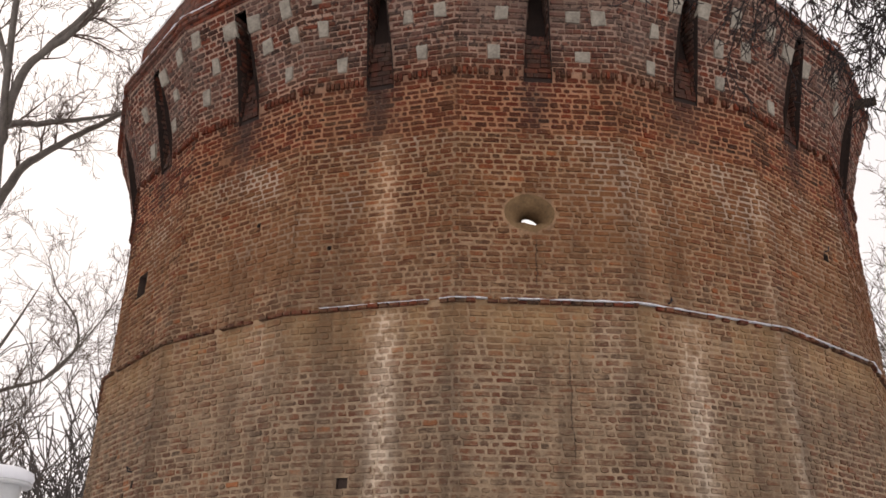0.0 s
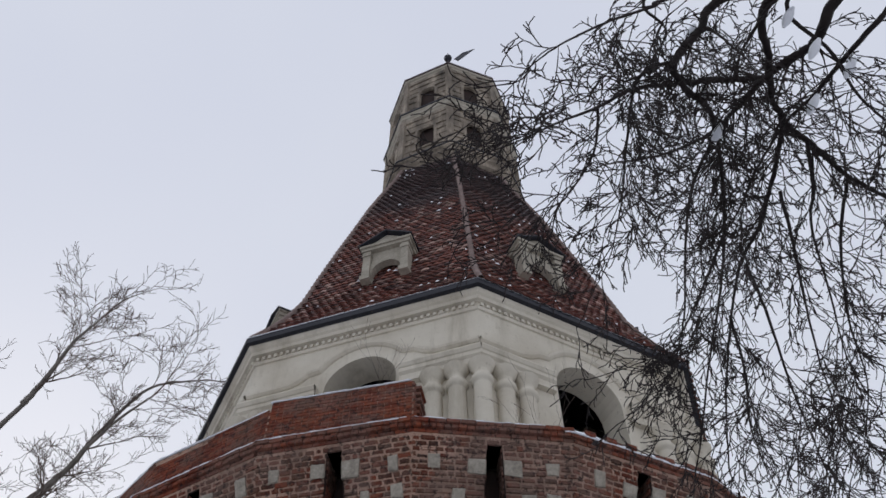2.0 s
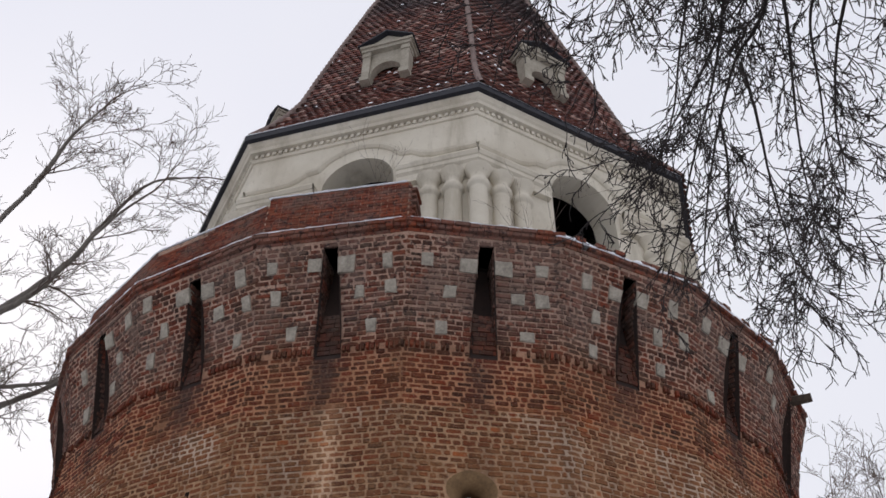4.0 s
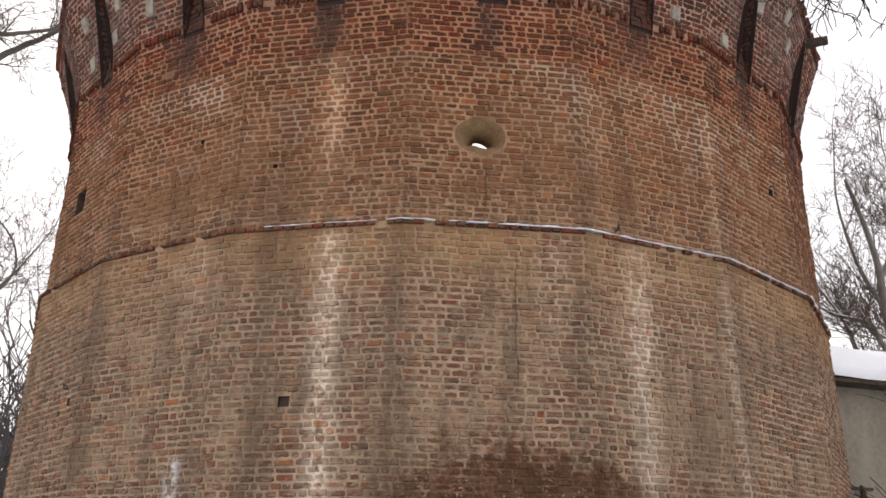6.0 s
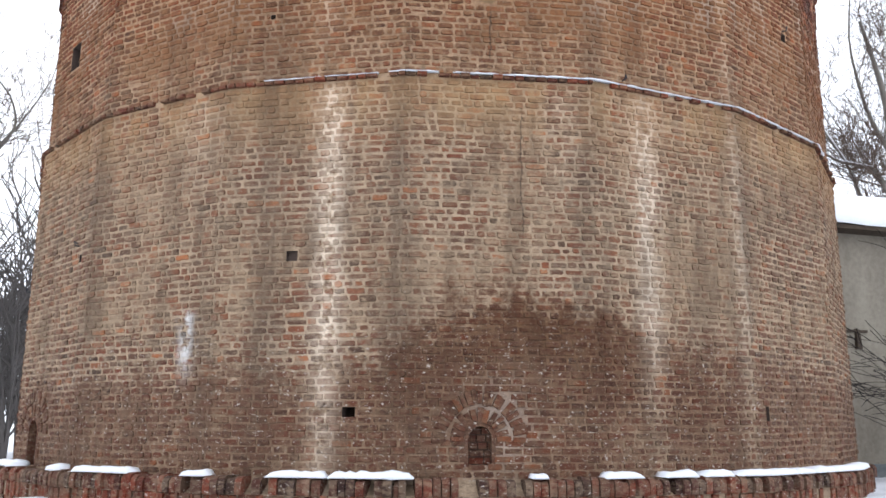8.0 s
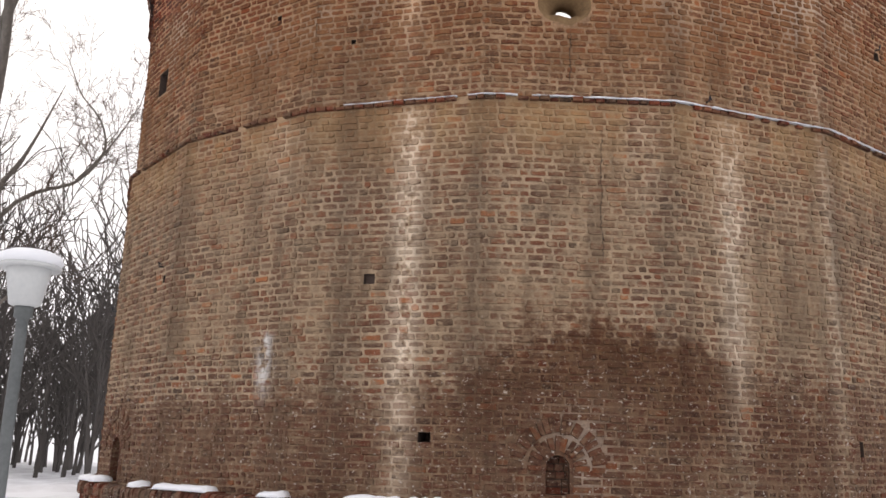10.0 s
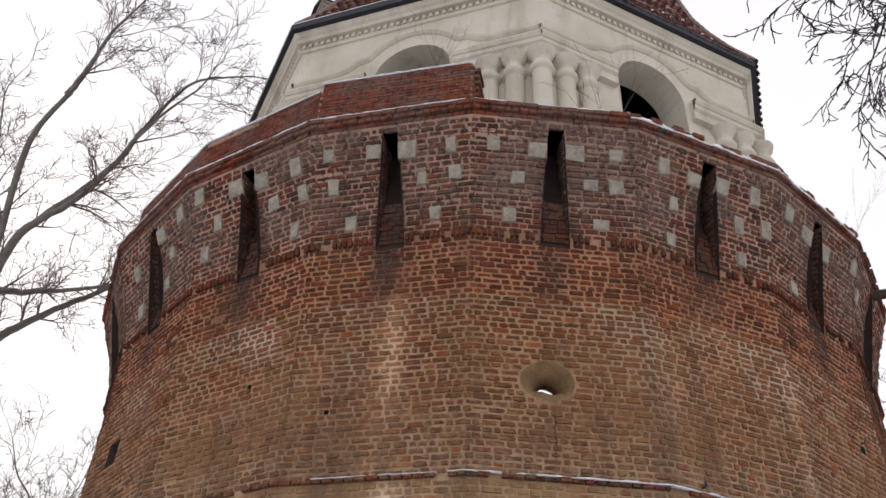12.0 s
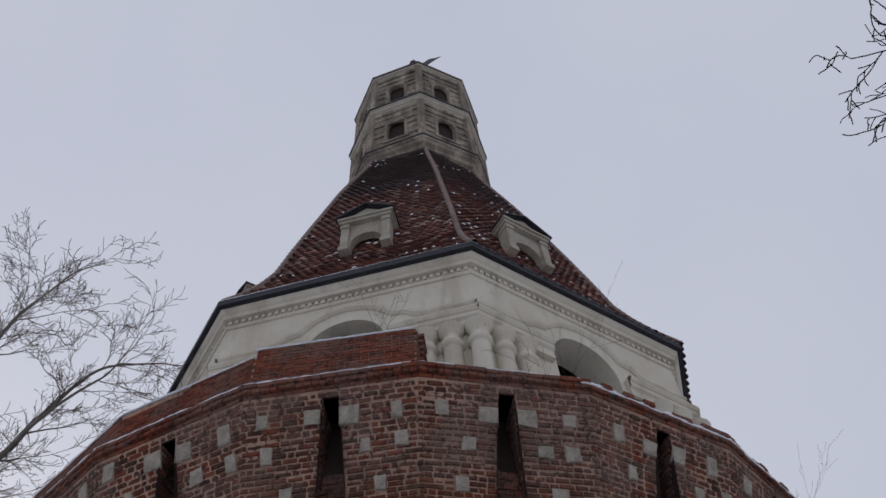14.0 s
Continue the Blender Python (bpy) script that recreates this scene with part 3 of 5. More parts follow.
def niche_head(deg, z, w, h):
    """Round head that closes the top corners of a small niche."""
    k, u = heading_to_facet(deg, z)
    n, t = axes(facet_heading(k))
    s = Soup()
    arch_panel(s, n * (wall_line(z) - 0.004) + t * u, n, t, w / 2 + 0.03, w / 2 - 0.02, z + h / 2 - w / 2, z - h / 2 - 0.02, z + h / 2 + 0.03, 0.12)
    s.put("niche_head", M_BRICK, drum)
niche_head(-86.0, 1.36, 0.34, 0.50)
niche_head(-141.3, 1.33, 0.42, 0.72)

def gun_port():
    """Splayed ochre niche that narrows to a small shaft through the wall."""
    s = Soup()
    k, u = heading_to_facet(-85.3, 7.76)
    n, t = axes(facet_heading(k))
    N = 24
    rings = []
    base = wall_line(7.83) - 0.015
    def ringpts(fn):
        return [fn(2 * math.pi * i / N) for i in range(N)]
    def sq(a):
        c, q = math.cos(a), math.sin(a)
        m = max(abs(c), abs(q))
        return n * base + t * (u + 0.40 * c / m) + UP * (7.76 + 0.33 * q / m)
    rings.append(ringpts(sq))
    for d, cu, cz, ru, rz in ((0.0, 0.0, 7.77, 0.38, 0.31), (0.02, 0.0, 7.75, 0.33, 0.26), (0.06, 0.01, 7.72, 0.26, 0.2), (0.2, 0.03, 7.70, 0.18, 0.14), (0.34, 0.05, 7.74, 0.14, 0.10), (0.42, 0.065, 7.78, 0.125, 0.075)):
        rings.append(ringpts(lambda a: n * (base - d) + t * (u + cu + ru * math.cos(a)) + UP * (cz + rz * max(math.sin(a), -0.62 if d > 0 else -1.0) + (0.035 * noise.noise(Vector((math.cos(a) * 2, math.sin(a) * 2, d * 9))) if d < 0.1 else 0) - (0.04 * math.cos(a) if d > 0.3 else 0))))
    rise = 0.54 * (base - 0.42 - 6.99)
    rings.append(ringpts(lambda a: n * 6.99 + t * (u + 0.175 + 0.25 * math.cos(a)) + UP * (7.76 + rise + 0.20 * math.sin(a))))
    for r in rings:
        s.v += r
    surround = Soup()
    surround.add(rings[0] + rings[1], [(i, (i + 1) % N, (i + 1) % N + N, i + N) for i in range(N)])
    surround.put("port_surround", M_MORTAR, tower)
    for q in range(1, len(rings) - 1):
        for i in range(N):
            j = (i + 1) % N
            s.f.append((q * N + i, q * N + j, (q + 1) * N + j, (q + 1) * N + i))
    s.put("gun_port", M_NICHE, tower, "splayed ochre-plastered gun port with daylight behind", smooth=True)
gun_port()

# ---- ledge, plinth ----
def course_ring(s, deg0, deg1, dist, z0, z1, length, depth, jitter, gap=0.012, miss=0.0, round_top=False, skip_slot=False):
    """A row of bricks that follows the many-sided wall, dist out from its faces."""
    out = []
    for k in range(-12, 13):
        n, t = axes(facet_heading(k))
        half = (dist(k) if callable(dist) else dist) * TAN
        d = dist(k) if callable(dist) else dist
        u = -half
        while u < half - 0.03:
            w = min(length * random.uniform(0.85, 1.15), half - u)
            deg = facet_heading(k) + math.degrees(math.atan2(u, d))
            blocked = skip_slot and abs(u + w / 2) < 0.24 + w / 2
            if deg0 <= deg <= deg1 and random.random() >= miss and not blocked:
                dd = d + random.uniform(-jitter, jitter)
                zz = z1 + random.uniform(-jitter, jitter) * 0.6
                o = Vector((0, 0, 0))
                a, b = u + gap / 2, u + w - gap / 2
                if round_top:
                    prof = [(dd - depth, z0), (dd - 0.01, z0), (dd, z0 + 0.04), (dd, zz - 0.07), (dd - 0.03, zz - 0.02), (dd - 0.09, zz), (dd - depth, zz)]
                else:
                    c = 0.008
                    prof = [(dd - depth, z0), (dd - c, z0), (dd, z0 + c), (dd, zz - c), (dd - c, zz), (dd - depth, zz)]
                m = len(prof)
                va = [n * p + t * a + UP * z for p, z in prof]
                vb = [n * p + t * b + UP * z for p, z in prof]
                s.add(va + vb, [tuple(range(m)), tuple(range(2 * m - 1, m - 1, -1))] + [(i, i + m, (i + 1) % m + m, (i + 1) % m) for i in range(m)])
            u += w
    return s

# the ledge's darker brick also stands in for shade along its underside
s = course_ring(Soup(), -280, 95, 8.25, Z_LEDGE - 0.055, Z_LEDGE - 0.004, 0.15, 0.15, 0.02, gap=0.02, miss=0.1)
s.put("ledge", M_TOPBRICK, tower, "thin projecting brick string course", stuff=True)

plinth = lathe(SIDES, V0, [(8.42 / COS, 0.0), (8.42 / COS, 0.74), (8.1 / COS, 0.95)]).put("plinth", M_MORTAR, tower, "broken dark red brick plinth with snow on it")
course_ring(Soup(), -280, 95, 8.50, 0.74, Z_PLINTH - 0.01, 0.115, 0.42, 0.035, gap=0.014, miss=0.07, round_top=True).put("rowlock", M_TOPBRICK, plinth, "bullnosed header course", stuff=True)
course_ring(Soup(), -280, 95, 8.45, 0.51, 0.735, 0.12, 0.2, 0.025, gap=0.016, miss=0.08).put("rowlock", M_NEWBRICK, plinth, stuff=True)
for q in range(6):
    course_ring(Soup(), -280, 95, 8.46, 0.43 - 0.095 * q, 0.515 - 0.095 * q, 0.22, 0.1, 0.022, gap=0.025, miss=0.06).put("brick_course", M_BRICK, plinth, stuff=True)

# ---- parapet top courses ----
rim = course_ring(Soup(), -280, 95, 8.74, Z_TOP + 0.0, Z_TOP + 0.085, 0.25, 0.5, 0.01, miss=0.01).put("coping", M_NEWBRICK, parapet, "red coping bricks", stuff=True)
course_ring(Soup(), -280, 95, 8.80, Z_TOP + 0.09, Z_TOP + 0.175, 0.13, 0.5, 0.015, miss=0.03).put("coping_course", M_NEWBRICK, rim, stuff=True)
course_ring(Soup(), -280, -76, 8.83, Z_TOP + 0.18, Z_TOP + 0.265, 0.25, 0.5, 0.012).put("coping_course", M_NEWBRICK, rim, stuff=True)
course_ring(Soup(), -76, 95, 8.83, Z_TOP + 0.18, Z_TOP + 0.28, 0.2, 0.5, 0.03, miss=0.35).put("coping_course", M_NEWBRICK, rim, stuff=True)
course_ring(Soup(), -280, 95, 8.225, 10.20, 10.31, 0.085, 0.2, 0.008, miss=0.2, gap=0.03, skip_slot=True).put("dentil_course", M_TOPBRICK, parapet, "toothed brick course", stuff=True)

# restored merlon wall behind the coping
def merlon_wall():
    for k in range(-6, 0):
        n, t = axes(facet_heading(k))
        d = 8.60
        top = 13.72 if k >= -1 else 13.54
        half = d * TAN
        u0, u1 = -half, half
        core = Soup()
        core.box(Vector((0, 0, 0)), t, n, UP, u0, u1 - (0.02 if k == -1 else 0), d - 0.4, d - 0.012, Z_TOP - 0.05, top - 0.02)
        merlon = core.put("merlon_wall", M_TOPMORTAR, tower, "freshly rebuilt red brick merlon wall")
        rows = Soup()
        z = Z_TOP + 0.18
        i = 0
        while z < top - 0.02:
            u = u0 - (0.12 if i % 2 else 0.0)
            zz = z
            # step in the top line
            while u < u1 - 0.04:
                w = 0.255
                a, b = max(u, u0), min(u + w - 0.012, u1)
                if b - a > 0.03 and not (k == -2 and top - z < 0.16 and a < -0.2):
                    p = random.uniform(-0.004, 0.006)
                    rows.box(Vector((0, 0, 0)), t, n, UP, a, b, d - 0.06, d + p, zz, zz + 0.066)
                u += w
            z += 0.078
            i += 1
        if k == -1:
            for q in range(15):
                rows.box(Vector((0, 0, 0)), t, n, UP, u1 - 0.02, u1 + (0.10 if q % 2 else 0.02) + random.uniform(-0.02, 0.02), d - 0.4, d - 0.004, Z_TOP + 0.18 + q * 0.0775, Z_TOP + 0.246 + q * 0.0775)
        rows.put("merlon_bricks", M_NEWBRICK, merlon, stuff=True)
merlon_wall()

# ---- white octagonal tier ----
A0 = -85.44
OC = math.cos(math.pi / 8)
tier = lathe(8, A0, [(7.25, 11.8), (7.25, 12.3)]).put("bell_tier", M_WHITE, tower, "whitewashed octagonal tier with arched openings")
tier.location = (0.30, -0.05, 0)
AP = 7.25 * OC
HALF = 7.25 * math.sin(math.pi / 8)

def sweep(s, o, n, t, path, prof):
    """Moulding with profile (out, up) pushed along a path of (u, z) on a wall face."""
    k = len(prof)
    b = len(s.v)
    m = len(path)
    for i, (u, z) in enumerate(path):
        u0, z0 = path[max(i - 1, 0)]
        u1, z1 = path[min(i + 1, m - 1)]
        d = Vector((u1 - u0, z1 - z0)).normalized()
        nx, nz = -d.y, d.x
        for out, up in prof:
            s.v.append(o + t * (u + nx * up) + UP * (z + nz * up) + n * out)
    for i in range(m - 1):
        for q in range(k - 1):
            s.f.append((b + i * k + q, b + (i + 1) * k + q, b + (i + 1) * k + q + 1, b + i * k + q + 1))

dentil_box = Soup()
dentil_box.box(Vector((0, 0, 0)), Vector((1, 0, 0)), Vector((0, 1, 0)), UP, -0.04, 0.04, -0.01, 0.10, -0.05, 0.05)
DENTIL = mesh_from("dentil", dentil_box.v, dentil_box.f, M_WHITE)
HOLE, SPRING = 0.86, 16.10
for q in range(8):
    n, t = axes(A0 + 22.5 + 45 * q)
    o = n * AP
    s = Soup()
    arch_panel(s, o, n, t, HALF, 1.35 if q == 3 else HOLE, SPRING, 12.3, 18.2, 0.75, 14)
    wall = s.put("wall", M_WHITE, tier)
    # archivolt that runs down into the string course
    path = [(-HALF + 0.0, 16.56), (-1.95, 16.56), (-1.72, 16.58), (-1.5, 16.66), (-1.3, 16.8)]
    path += [(-1.22 * math.cos(a), 16.16 + 1.22 * math.sin(a)) for a in [radians(34 + i * (112 / 12)) for i in range(13)]]
    path += [(1.3, 16.8), (1.5, 16.66), (1.72, 16.58), (1.95, 16.56), (HALF, 16.56)]
    s = Soup()
    sweep(s, o, n, t, path, [(-0.02, 0.07), (0.07, 0.07), (0.10, 0.03), (0.09, -0.03), (0.04, -0.08), (-0.02, -0.10)])
    s.put("archivolt", M_WHITE, wall)
    for a, b in ((-HALF - 0.08, -0.98), (0.98, HALF + 0.08)):
        s = Soup()
        sweep(s, o, n, t, [(a, 15.95), (b, 15.95)], [(-0.02, 0.26), (0.22, 0.26), (0.24, 0.2), (0.2, 0.12), (0.17, 0.10), (0.17, 0.0), (0.11, -0.06), (0.10, -0.18), (0.13, -0.20), (0.13, -0.28), (-0.02, -0.30)])
        for e, sg in ((a, 1), (b, -1)):
            s.box(o, t, n, UP, min(e, e + sg * 0.01), max(e, e + sg * 0.01), -0.02, 0.12, 15.65, 16.21)
        s.put("string_cornice", M_WHITE, wall)
    # dentils
    for i in range(36):
        ob = new("dentil", DENTIL)
        ob.parent = wall
        c = o + t * (-HALF + 0.08 + i * (2 * HALF - 0.16) / 35) + UP * 17.78
        ob.matrix_basis = Matrix(((t.x, n.x, 0, c.x), (t.y, n.y, 0, c.y), (0, 0, 1, c.z), (0, 0, 0, 1)))
for nm, prof in (("cornice", [(7.2, 17.62), (7.30, 17.64), (7.32, 17.72), (7.28, 17.76), (7.28, 17.87), (7.42, 17.88), (7.44, 17.97), (7.50, 18.01), (7.56, 18.12), (7.2, 18.14)]),):
    lathe(8, A0, prof).put(nm, M_WHITE, tier)

def column(deg_vertex, u_off):
    """Engaged column with a bulged capital."""
    if u_off == 0:
        c = polar(7.30, deg_vertex, 0)
    else:
        h = deg_vertex + (22.5 if u_off > 0 else -22.5)
        n, t = axes(h)
        c = n * (AP + 0.06) + t * ((-HALF if u_off > 0 else HALF) + u_off)
    s = Soup()
    prof = [(0.22, 12.3), (0.22, 12.6), (0.19, 12.68), (0.20, 14.0), (0.19, 15.0), (0.195, 15.06), (0.24, 15.09), (0.25, 15.16), (0.235, 15.22), (0.19, 15.28), (0.165, 15.36), (0.185, 15.44), (0.25, 15.52), (0.30, 15.66)]
    N = 12
    for r, z in prof:
        for i in range(N):
            a = 2 * math.pi * i / N
            s.v.append(c + Vector((r * math.cos(a), r * math.sin(a), z)))
    for q in range(len(prof) - 1):
        for i in range(N):
            j = (i + 1) % N
            s.f.append((q * N + i, q * N + j, (q + 1) * N + j, (q + 1) * N + i))
    s.put("column", M_WHITE, tier, smooth=True)
for q in range(8):
    for off in (0, 0.52, 1.04, -0.52, -1.04):
        column(A0 + 45 * q, off)

# beams seen in the dark openings
s = Soup()
for a, z in ((20, 15.6), (75, 16.0), (-40, 15.3), (-75, 16.4), (-20, 15.8)):
    d, e = axes(a)
    s.box(UP * z, d, e, UP, -6.3, 6.3, -0.12, 0.12, -0.12, 0.12)
s.put("beams", M_WOOD, tier, "dark roof timbers")

eave = lathe(8, A0, [(7.2, 18.14), (7.60, 18.11), (7.68, 18.12), (7.68, 18.31), (7.62, 18.33), (7.2, 18.43)]).put("eave", M_TIN, tower, "dark painted tin gutter edge")
eave.location = (0.30, -0.05, 0)
lathe(8, A0, [(7.60, 18.335), (7.685, 18.315), (7.67, 18.35), (7.54, 18.39)], wobble=0.006).put("snow_edge", M_SNOW, eave)

# ---- tent roof ----
ROOF = [(7.60, 18.34), (7.10, 19.2), (6.68, 20.1), (6.33, 21.0), (5.98, 22.4), (5.45, 24.4), (4.90, 26.4), (4.36, 28.4), (3.87, 30.0), (3.42, 31.4), (3.08, 32.5), (2.82, 33.5)]
roof = lathe(8, A0, [(r - 0.03, z) for r, z in ROOF]).put("roof", M_TIN, tower, "red clay tiled tent roof darkened towards the top")
roof.location = (0.38, -0.05, 0)

def roof_at(d):
    """Vertex radius, height and slope at d metres up the roof."""
    for (r0, z0), (r1, z1) in zip(ROOF, ROOF[1:]):
        l = math.hypot((r1 - r0) * OC, z1 - z0)
        if d <= l:
            q = d / l
            return r0 + (r1 - r0) * q, z0 + (z1 - z0) * q, (r1 - r0) * OC / l, (z1 - z0) / l
        d -= l
    return None

TW, TH = 0.215, 0.20
def tile_verts(o, t, up, nn, w, dz):
    v = []
    us = (-0.5, -0.25, 0.0, 0.25, 0.5)
    for u in us:
        h = 0.035 * (1 - 4 * u * u)
        v.append(o + t * (u * w) + up * 0.13 + nn * (h * 0.6 + 0.004))
    for u in us:
        h = 0.035 * (1 - 4 * u * u) + 0.035
        v.append(o + t * (u * w) + up * (-0.13 + 0.22 * u * u) + nn * (h + dz))
    for u in us:
        h = 0.035 * (1 - 4 * u * u) + 0.012
        v.append(o + t * (u * w) + up * (-0.13 + 0.22 * u * u) + nn * (h + dz))
    return v
TILE_F = [(i + 5, i + 6, i + 1, i) for i in range(4)] + [(i + 10, i + 11, i + 6, i + 5) for i in range(4)]
TILE_OBJECTS = []
s = Soup()
snow_bits = Soup()
for q in range(8):
    n, t = axes(A0 + 22.5 + 45 * q)
    d, i = 0.05, 0
    while True:
        g = roof_at(d)
        if not g:
            break
        r, z, dr, dzz = g
        up = n * dr + UP * dzz
        nn = n * dzz - UP * dr
        half = r * math.sin(math.pi / 8)
        cnt = max(3, int(2 * half / TW))
        w = 2 * half / cnt
        for j in range(cnt + (i % 2)):
            u = -half + w * (j + (0.0 if i % 2 else 0.5))
            if abs(u) > half - 0.03:
                continue
            jit = random.uniform(-0.012, 0.012)
            o = n * (r * OC) + t * u + UP * z + up * jit
            dz = random.uniform(-0.006, 0.012)
            if q in (0, 7) and i < 10 and abs(u) < 1.7 and len(TILE_OBJECTS) < 300:
                TILE_OBJECTS.append((o, t, up, nn, w))
            else:
                s.add(tile_verts(o, t, up, nn, w * 1.0, dz), TILE_F)
            cl = noise.noise(o * 0.9) + 0.25 * noise.noise(o * 3.1)
            if random.random() < (0.09 if cl > 0.12 else 0.01):
                c = o + nn * 0.065 + up * random.uniform(-0.08, 0.02)
                a, b = random.uniform(0.025, 0.08), random.uniform(0.015, 0.04)
                ring = [c + t * (a * math.cos(x)) + up * (b * math.sin(x)) for x in [k * math.pi / 3 for k in range(6)]]
                snow_bits.add([c + nn * 0.03] + ring, [(0, k + 1, (k + 1) % 6 + 1) for k in range(6)])
        d += TH
        i += 1
tiles_rest = s.put("tiles", M_TILE, roof)
tagged(tiles_rest, kind="stuff")
tagged(snow_bits.put("snow_dusting", M_SNOW, roof, "small snow flecks caught between the tiles"), kind="stuff")

for q in range(8):
    s = Soup()
    d = 0.0
    pts, rad = [], []
    while True:
        g = roof_at(d)
        if not g:
            break
        p = polar(g[0] + 0.03, A0 + 45 * q, g[1])
        pts += [p, p + (UP * 0.10 + polar(1, A0 + 45 * q, 0) * -0.03)]
        rad += [0.09, 0.065]
        d += 0.26
    tube(s, pts, rad, 6)
    s.put("ridge", M_RIDGE, roof)

# ---- dormers ----
def dormer(heading, aside):
    n, t = axes(heading)
    o = n * 5.98 + t * aside + UP * -0.68
    s = Soup()
    arch_panel(s, o, n, t, 0.60, 0.42, 22.16, 21.85, 23.25, 0.22, 10)
    d = s.put("dormer", M_CREAM, roof, "small white pedimented roof dormer")
    s = Soup()
    for a in (-1, 1):
        s.box(o, t, n, UP, a * 0.56 - 0.11, a * 0.56 + 0.11, -0.25, 0.10, 21.8, 23.1)
        s.box(o, t, n, UP, a * 0.56 - 0.14, a * 0.56 + 0.14, -0.25, 0.14, 21.75, 21.92)
        s.box(o, t, n, UP, a * 0.56 - 0.13, a * 0.56 + 0.13, -0.25, 0.13, 22.85, 22.98)
        s.box(o, t, n, UP, a * 0.56 - 0.05, a * 0.56 + 0.05, -1.1, -0.2, 21.9, 23.2)
    s.box(o, t, n, UP, -0.72, 0.72, -0.9, 0.14, 23.08, 23.20)
    s.box(o, t, n, UP, -0.77, 0.77, -0.9, 0.19, 23.20, 23.30)
    s.add([o + t * u + UP * z + n * y for y in (0.08, -1.3) for u, z in ((-0.70, 23.3), (0.70, 23.3), (0, 23.74))], [(0, 1, 2), (3, 5, 4), (0, 3, 4, 1), (1, 4, 5, 2), (2, 5, 3, 0)])
    s.put("frame", M_CREAM, d)
    s = Soup()
    s.add([o + t * u + UP * z + n * y for y in (0.24, -1.5) for u, z in ((-0.81, 23.31), (0, 23.81), (0.81, 23.31), (0.81, 23.26), (0, 23.76), (-0.81, 23.26))],
          [(0, 1, 7, 6), (1, 2, 8, 7), (2, 3, 9, 8), (3, 4, 10, 9), (4, 5, 11, 10), (5, 0, 6, 11), (0, 5, 4, 1), (1, 4, 3, 2)])
    s.put("cap", M_TIN, d)
    s = Soup()
    s.box(o, t, n, UP, -0.5, 0.5, -0.6, -0.5, 21.6, 23.1)
    s.put("shutter", M_GREYWALL, d, "grey weathered boarding inside")
for q in range(8):
    dormer(A0 + 22.5 + 45 * q, -0.3 if q == 0 else 0.0)

# ---- lantern ----
A1 = -91.5
lantern = lathe(8, A1, [(2.4, 33.42), (2.90, 33.56), (2.96, 33.72), (3.08, 33.82), (3.10, 33.98), (3.19, 34.05), (3.20, 34.15), (2.98, 34.3), (2.95, 34.6)]).put("lantern", M_LANTERN, tower, "grimy pale stone two-tier lookout lantern with arched windows")
lantern.location = (0.58, 0, 0)
for z0, z1, r, hw, spring, sill in ((34.4, 38.2, 2.97, 0.36, 36.55, 34.98), (38.8, 42.6, 2.90, 0.36, 40.75, 39.05)):
    for q in range(8):
        n, t = axes(A1 + 22.5 + 45 * q)
        o = n * (r * OC)
        half = r * math.sin(math.pi / 8)
        s = Soup()
        arch_panel(s, o, n, t, half, hw, spring, sill, z1, 0.12, 8)
        s.box(o, t, n, UP, -half, half, -0.22, 0.0, z0, sill)
        w = s.put("lantern_wall", M_LANTERN, lantern)
        s = Soup()
        arc = [(-(hw + 0.1) * math.cos(math.pi * i / 8), spring + (hw + 0.1) * math.sin(math.pi * i / 8)) for i in range(9)]
        sweep(s, o, n, t, [(-hw - 0.1, sill)] + arc + [(hw + 0.1, sill)], [(-0.01, 0.07), (0.07, 0.06), (0.07, -0.06), (-0.01, -0.08)])
        s.box(o, t, n, UP, -hw - 0.22, hw + 0.22, -0.05, 0.12, sill - 0.12, sill)
        s.put("window_frame", M_LANTERN, w)
        s = Soup()
        v = [polar(r + 0.02, A1 + 45 * q, 0)]
        s.box(v[0] * 1.0, *axes(A1 + 45 * q), UP, -0.12, 0.06, -0.16, 0.16, z0 + 0.05, z1)
        s.put("pilaster", M_LANTERN, w)
        for i in range(7):
            z = z0 + 0.32 + i * (z1 - z0 - 0.5) / 6 + random.uniform(-0.05, 0.05)
            for a, b in ((-half + 0.02, -hw - 0.12), (hw + 0.12, half - 0.02)) if sill < z + 0.1 and z < spring + hw else ((-half + 0.02, half - 0.02),):
                u = a
                while u < b - 0.08:
                    l = min(random.uniform(0.3, 0.65), b - u)
                    s = Soup()
                    s.box(o, t, n, UP, u + 0.012, u + l - 0.012, -0.02, random.uniform(0.02, 0.075), z - random.uniform(0.1, 0.2), z + random.uniform(0.1, 0.17))
                    s.put("stone", M_LANTERN, w)
                    u += l
# shell close behind the windows, blackened to paint the interior shade
lathe(8, A1, [(2.78, 34.4), (2.78, 38.3), (2.72, 38.8), (2.72, 42.6)]).put("lantern_core", M_SLOT, lantern, "black shell painted as the unlit lantern inside")
lathe(8, A1, [(2.6, 38.10), (3.0, 38.14), (3.02, 38.31), (3.08, 38.37), (3.10, 38.58), (3.14, 38.62), (3.14, 38.71), (2.8, 38.83)]).put("cornice", M_CREAM, lantern)
lathe(8, A1, [(3.0, 38.71), (3.19, 38.72), (3.19, 38.81), (2.7, 38.91)]).put("tin_flashing", M_TIN, lantern)
lathe(8, A1, [(3.0, 34.15), (3.24, 34.16), (3.24, 34.23), (2.8, 34.34)]).put("tin_flashing", M_TIN, lantern)
